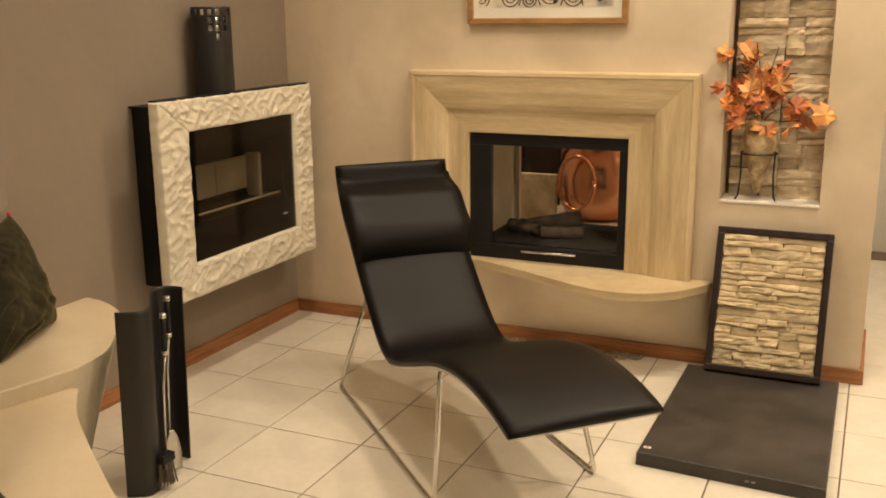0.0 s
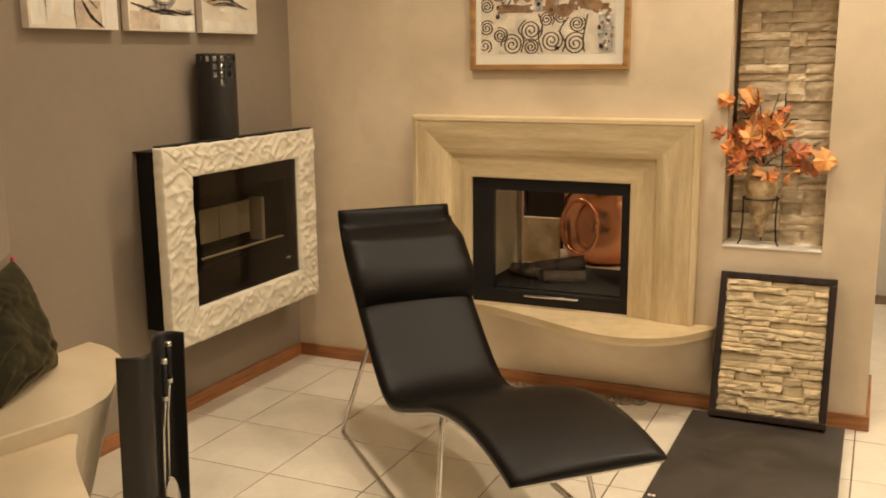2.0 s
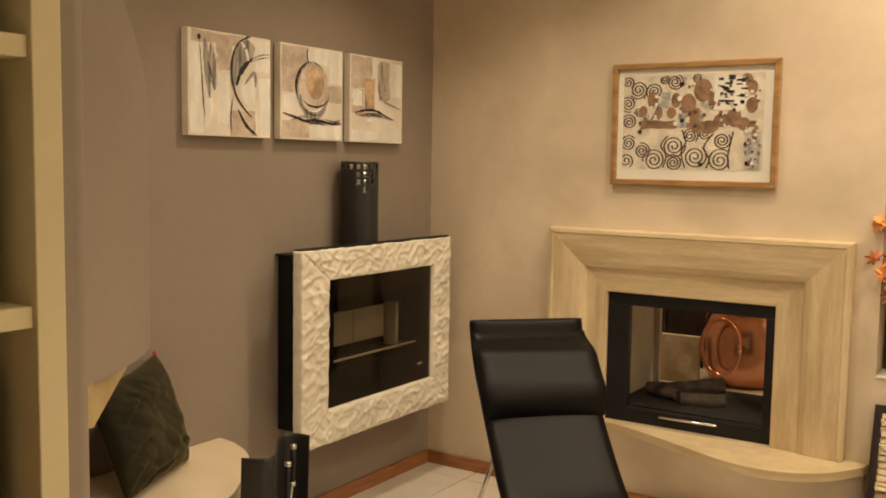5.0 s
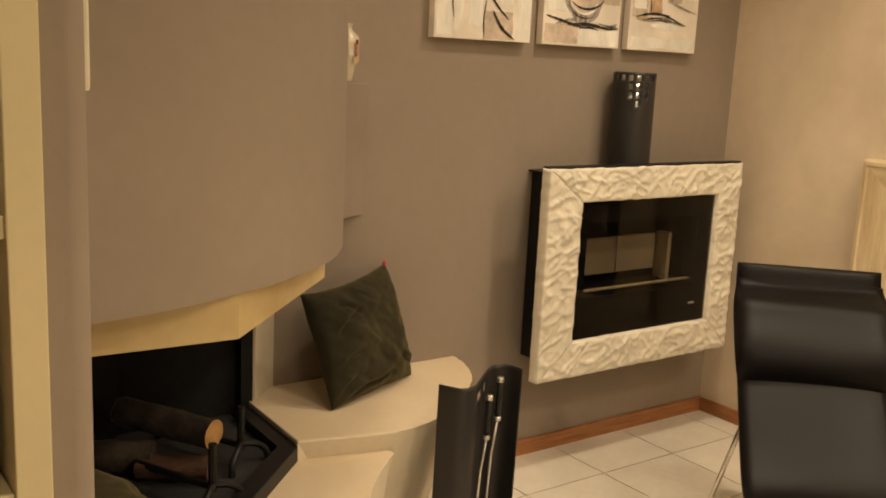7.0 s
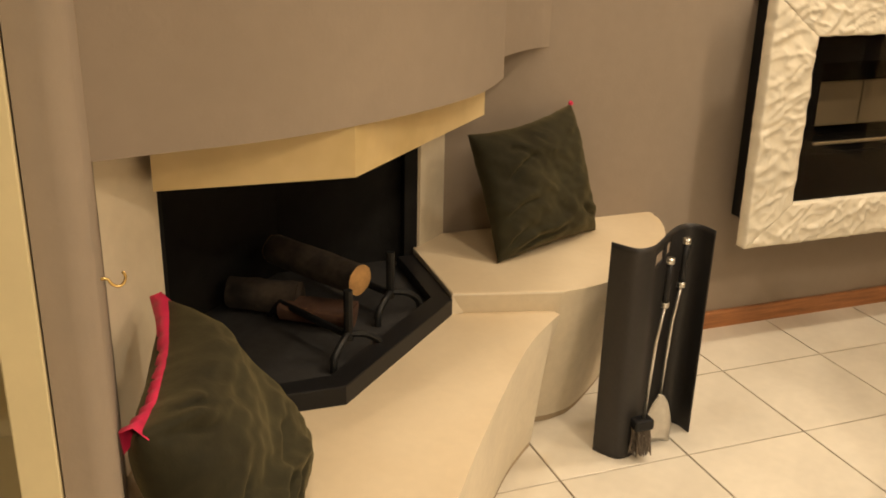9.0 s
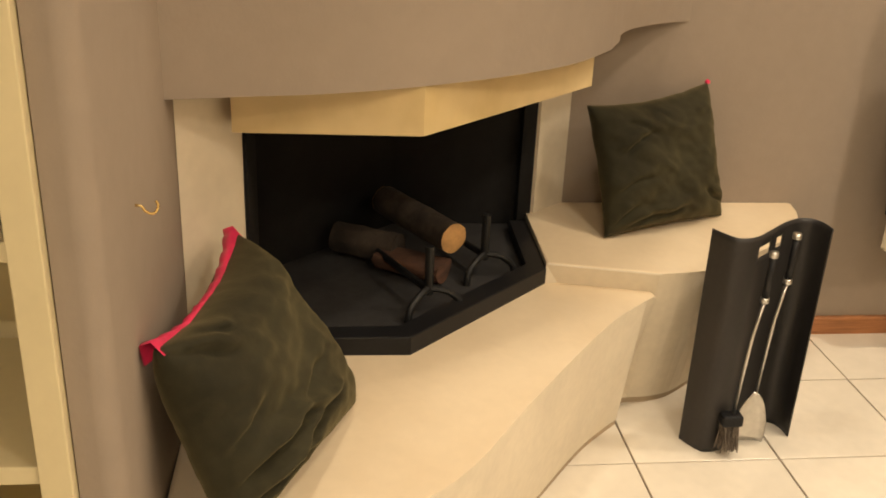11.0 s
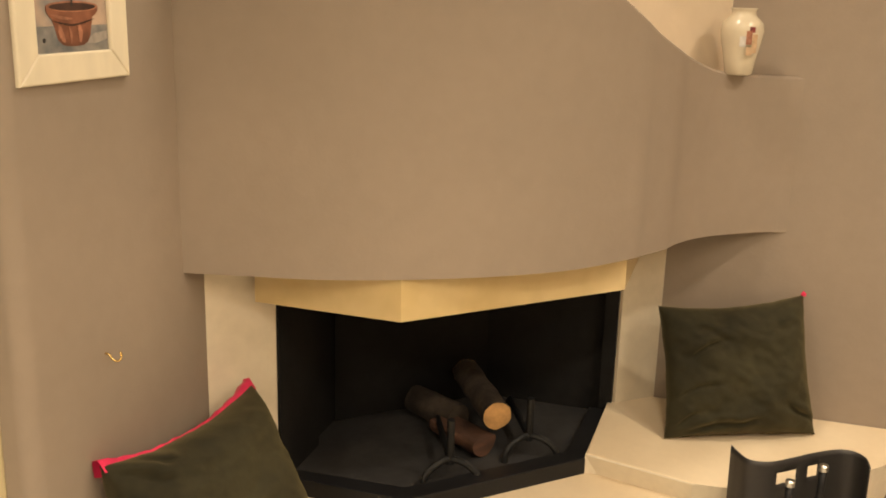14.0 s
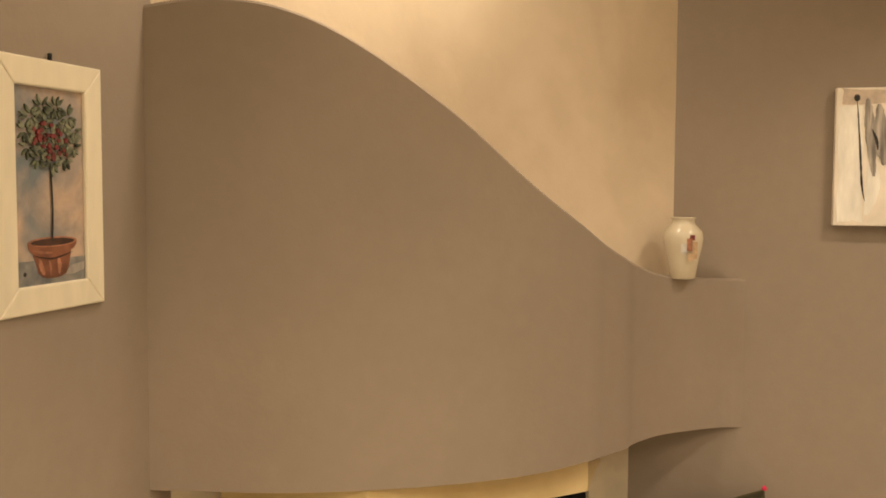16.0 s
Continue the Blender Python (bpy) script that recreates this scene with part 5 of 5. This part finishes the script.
rng = random.Random(12)
protos = []
for k in range(6):
    o = part("leaf", leaf_mesh(k, .043 + .007 * (k % 3)), (LEAF_A, LEAF_B, LEAF_C)[k % 3], vp)
    protos.append(o)
stems = []
for k, (dx, dy, dz) in enumerate(((-.16, -.05, .47), (-.10, -.02, .56), (-.03, -.05, .62), (.05, -.03, .60), (.10, -.05, .50), (.16, -.04, .40), (.21, -.06, .33), (-.13, -.09, .40), (0, -.10, .48), (-.06, -.10, .36))):
    pts = curve_points([(AX, AY, AZ + .30), (AX + dx * .3, AY + dy * .4, AZ + .30 + (dz - .3) * .55), (AX + dx, AY + dy, AZ + dz)], 12)
    part("stem", tube(pts, .0018, 5), IRON, vp, "thin dark stem")
    stems.append(pts)
cnt = 0
for s in stems:
    for j in range(5):
        p = s[rng.randrange(5, 12)]
        o = protos[cnt] if cnt < 6 else protos[rng.randrange(6)].copy()
        if cnt >= 6:
            scene.collection.objects.link(o)
            o.parent = vp
        o.matrix_world = pose(p[0] + rng.uniform(-.045, .045), min(p[1] + rng.uniform(-.05, .035), .10), p[2] + rng.uniform(-.05, .05), 90 + rng.uniform(-55, 55), rng.uniform(-50, 50), rng.uniform(-70, 70)) @ Matrix.Diagonal((*[rng.uniform(.7, 1.15)] * 3, 1))
        cnt += 1

# ---------------------------------------------------------------- chaise longue
ch = thing("chaise_longue", "black leather chaise longue on a chromed sled frame", "lounge chair")
CH = Matrix(((.695, .680, 0, .709), (-.680, .695, 0, -.816), (0, 0, .972, FL), (0, 0, 0, 1)))
PROFILE = [(-.075, .897), (-.045, .815), (.02, .715), (.12, .615), (.24, .50), (.36, .39), (.455, .322), (.54, .300), (.64, .318), (.80, .372), (.98, .435), (1.12, .465), (1.25, .474), (1.38, .462), (1.48, .440), (1.545, .420)]
CP = curve_points(PROFILE, 90)
U0, U1 = .036, .502


def padded(n0, n1, thick, low_, crown, u0, u1):
    """A pad along the profile; each cross-section is a rounded lens."""
    rows = []
    m = n1 - n0
    for k, i in enumerate(range(n0, n1)):
        d = CP[min(i + 1, 89)] - CP[max(i - 1, 0)]
        d = d / np.hypot(*d)
        nrm = np.array((-d[1], d[0]))
        e = min(1.0, (min(k, m - 1 - k) + 0.35) / 2.2) ** .5
        sec = []
        nu = 14
        for j in range(nu + 1):
            a = j / nu
            f = (1 - abs(2 * a - 1) ** 8)
            q = CP[i] + nrm * (thick * e * (0.55 + 0.45 * f) + crown * math.sin(math.pi * a) ** .6 * e)
            sec.append((q[0], u0 + (u1 - u0) * a, q[1]))
        for j in range(nu, -1, -1):
            a = j / nu
            q = CP[i] - nrm * low_ * e
            sec.append((q[0], u0 + (u1 - u0) * a, q[1]))
        rows.append(sec)
    bm = sheet(rows, closed=True)
    for r in (rows[0], rows[-1]):
        bm.faces.new([bm.verts.new(p) for p in r])
    bmesh.ops.remove_doubles(bm, verts=bm.verts, dist=1e-5)
    return bm


part("seat_pad", padded(0, 90, .013, .014, .008, U0, U1), LEATHER, ch, "black leather upholstery", smooth=True)
shell = padded(0, 90, -.016, .026, 0.0, U0 + .006, U1 - .006)
part("seat_shell", shell, STEEL, ch, "thin steel seat shell", smooth=True)
# neck roll
rows = []
for i in range(4, 22):
    d = CP[i + 1] - CP[i - 1]
    d = d / np.hypot(*d)
    nrm = np.array((-d[1], d[0]))
    t = (i - 4) / 17
    xr = min(1, t / .42)
    hgt = .082 * xr * xr * (3 - 2 * xr) * (1 if t < .72 else max(0, 1 - ((t - .72) / .28) ** 2) ** .5)
    sec = []
    for j in range(17):
        a = j / 16
        wide = .004 + .20 * hgt
        sec.append((*(CP[i] + nrm * (.014 + hgt * (1 - abs(2 * a - 1) ** 14 * .35))), U0 - wide + (U1 - U0 + 2 * wide) * a))
    rows.append([(x, u, z) for x, z, u in [((s[0]), s[1], s[2]) for s in sec]] + [((CP[i] + nrm * .012)[0], U1 + .004, (CP[i] + nrm * .012)[1]), ((CP[i] + nrm * .012)[0], U0 - .004, (CP[i] + nrm * .012)[1])])
bm = sheet(rows, closed=True)
for r in (rows[0], rows[-1]):
    bm.faces.new([bm.verts.new(p) for p in r])
bmesh.ops.remove_doubles(bm, verts=bm.verts, dist=1e-5)
part("neck_roll", bm, LEATHER, ch, "thick black leather neck roll", smooth=True)
for u, s in ((.0, 1), (.565, -1)):
    ui = U0 + .01 if s > 0 else U1 - .01
    pth = rounded_path([(.262, ui + s * .012, .462), (.02, u, .008), (1.09, u, .008), (1.03, ui, .425), (1.0, ui + s * .03, .43)], .03)
    part("sled_leg", tube(pth, .0085, 10), CHROME, ch, "chromed steel rod", smooth=True)
for sx, sz in ((.245, .462), (1.015, .428)):
    part("cross_rod", tube([(sx, U0 + .01, sz), (sx, (U0 + U1) / 2, sz), (sx, U1 - .01, sz)], .008, 8), CHROME, ch, smooth=True)
ch.matrix_world = CH

# ---------------------------------------------------------------- fire-tool screen
ft = thing("fire_tool_stand", "wavy black steel stand holding a brush and shovel", "fire tools")
WAVE = curve_points([(.598, -1.885), (.625, -1.872), (.660, -1.845), (.655, -1.80), (.618, -1.752), (.572, -1.70), (.538, -1.65), (.535, -1.615), (.560, -1.594), (.605, -1.590)], 60)
rows = []
HZ = 40
bm = bmesh.new()
vv = [[bm.verts.new((x - .035 * (1 - j / HZ) * .8, y + .012 * (1 - j / HZ), FL + (.645 - FL) * j / HZ)) for x, y in WAVE] for j in range(HZ + 1)]
for j in range(HZ):
    for i in range(59):
        if j in (36, 37) and (22 <= i <= 27 or 31 <= i <= 33):
            continue
        bm.faces.new((vv[j][i], vv[j][i + 1], vv[j + 1][i + 1], vv[j + 1][i]))
scr = part("screen", bm, SHEET, ft, "curved grey-black sheet steel", smooth=True)
so = scr.modifiers.new("thickness", "SOLIDIFY")
so.thickness = .003


def tool(x, y, ztop, zlow, lean):
    part("grip", tube([(x, y, ztop), (x - .002, y, ztop - .05), (x - .004, y, ztop - .105)], .0085, 10), BLACK, ft, "black grip", smooth=True)
    part("ferrule", tube([(x, y, ztop + .014), (x, y, ztop + .006), (x, y, ztop)], .0105, 12), STEEL, ft, "steel knob", smooth=True)
    part("ferrule", tube([(x - .004, y, ztop - .105), (x - .004, y, ztop - .112), (x - .004, y, ztop - .118)], .0105, 12), STEEL, ft, smooth=True)
    part("shaft", tube([(x - .004, y, ztop - .118), (x - .01, y + lean / 2, (ztop + zlow) / 2), (x - .014, y + lean, zlow)], .0042, 8), STEEL, ft, smooth=True)


tool(.662, -1.754, .598, .165, -.020)
tool(.622, -1.685, .628, .19, -.020)
part("brush_head", box(.630, .668, -1.806, -1.752, .135, .165, .006), BLACK, ft)
rngb = random.Random(4)
bm = bmesh.new()
for i in range(90):
    x, y = rngb.uniform(.634, .664), rngb.uniform(-1.802, -1.756)
    tube([(x, y, .137), (x + rngb.uniform(-.01, .012), y + rngb.uniform(-.012, .012), rngb.uniform(.058, .075))], .0016, 4, bm, cap=False)
part("bristles", bm, BRISTLE, ft, "grey-brown bristles")
rows = []
for j in range(9):
    t = j / 8
    w = .042 * min(1, (t * 1.6) ** .5 if t > 0 else .12) + .004
    rows.append([(.612 + .012 * (abs(a) ** 2) - .01 * t, -1.712 + a * w, .205 - .15 * t) for a in (-1, -.6, -.2, .2, .6, 1)])
shv = part("shovel_blade", sheet(rows), STEEL, ft, "pale steel shovel blade", smooth=True)
so = shv.modifiers.new("thickness", "SOLIDIFY")
so.thickness = .002

# ---------------------------------------------------------------- bookcase behind the partition's end
bc = thing("bookcase", "ivory open bookcase behind the partition", "bookcase")
part("side_board", box(1.13, 1.51, -3.161, -3.119, FL, 2.2, .002), SHELFPAINT, bc)
part("side_board", box(1.13, 1.51, -4.06, -4.02, FL, 2.2, .002), SHELFPAINT, bc)
part("back_panel", box(1.115, 1.13, -4.06, -3.119, FL, 2.2), SHELFPAINT, bc)
for z in (.06, .35, .64, .965, 1.303, 1.64, 2.17):
    part("shelf", box(1.135, 1.502, -4.0195, -3.1615, z, z + .028, .002), SHELFPAINT, bc)
rng = random.Random(6)
for z0, group_h, zone in ((.9935, .275, 0), (1.3315, .29, 1), (1.6685, .28, 1)):
    y = -3.185
    k = 0
    while y > -3.95:
        w = rng.uniform(.035, .075)
        hh = group_h - rng.uniform(0, .03)
        dpt = rng.uniform(.24, .28)
        mt = (BINDER, REDCARD, BINDER, BINDER, GREYCARD)[k % 5] if zone == 0 else (GREYCARD, GREYCARD, GREYCARD, BINDER)[k % 4]
        b_ = thing("catalogue_binder", {"black_card": "black card catalogue binder standing on a shelf", "red_card": "red card catalogue binder standing on a shelf", "grey_card": "grey card catalogue binder standing on a shelf"}[mt.name], "binder", "binders in the bookcase")
        part("cover", box(1.46 - dpt, 1.46, y - w, y, z0, z0 + hh, .003), mt, b_)
        part("spine_stripe", box(1.4605, 1.4615, y - w * .75, y - w * .6, z0 + .03, z0 + hh - .04), REDCARD if mt is BINDER else WHITEINK, b_, "thin coloured spine stripe")
        for q in range(4):
            part("label_line", box(1.4605, 1.4615, y - w * .5, y - w * .2, z0 + .04 + q * .018, z0 + .046 + q * .018), WHITEINK, b_, "pale lettering bar")
        y -= w + .002
        k += 1

# room beyond the beige wall's end
cb = thing("white_cabinet", "plain white low cabinet in the room beyond", "cabinet")
part("body", box(2.95, 4.2, 1.35, 1.85, 0.08, 0.86, .006), CREAMWALL, cb)
part("plinth", box(2.98, 4.17, 1.40, 1.80, FL, 0.08), CREAMWALL, cb)
part("top", box(2.93, 4.22, 1.33, 1.87, 0.86, 0.89, .004), CREAMPAINT, cb, "cream top")

# trim rings of the assumed ceiling lamps, also over the added far-room fill
for o in [o for o in scene.objects if o.type == "LIGHT" and o.name.startswith("downlight")]:
    x, y = o.location.x, o.location.y
    dl = thing("ceiling_spotlight", "assumed round recessed warm ceiling spotlight, out of view", "lamp", "ceiling spotlights")
    bm = lathe([(.072, -.012), (.09, -.010), (.092, -.001), (.072, -.0005)], 24, at=(x, y, CEIL))
    part("ring", bm, STEEL, dl, "steel trim ring", smooth=True)

# ---------------------------------------------------------------- floor tiles
T, TX, TY = 0.379, 0.294, -1.262
proto = None
rest = bmesh.new()
for i in range(-1, 13):
    for j in range(-12, 10):
        x, y = TX + T * i, TY + T * j
        if x + T > 5.0 or y + T > 2.4 or y < -5.9 or (x + T < B_END and -0.01 < y < 0.1):
            continue
        if i == -1 or (x < B_END and y < 0 < y + T):
            box(max(x, 0) + .0025, x + T - .0025, y + .0025, (min(y + T, 0) if x < B_END else y + T) - .0025, FL - .012, FL, bm=rest)
            if x < B_END < x + T and y < 0 < y + T:
                box(B_END + .016, x + T - .0025, -.0025, y + T - .0025, FL - .012, FL, bm=rest)
            continue
        if proto is None:
            ob = part("tile", box(-T / 2 + .0025, T / 2 - .0025, -T / 2 + .0025, T / 2 - .0025, -.012, 0, .0012, seg=1), TILE, floor)
            proto = ob
        else:
            ob = proto.copy()
            scene.collection.objects.link(ob)
        ob.location = (x + T / 2, y + T / 2, FL + noise.noise((x * 3, y * 3, 0)) * .0004)
part("cut_tiles", rest, TILE, floor, "narrow cut tiles along the walls")
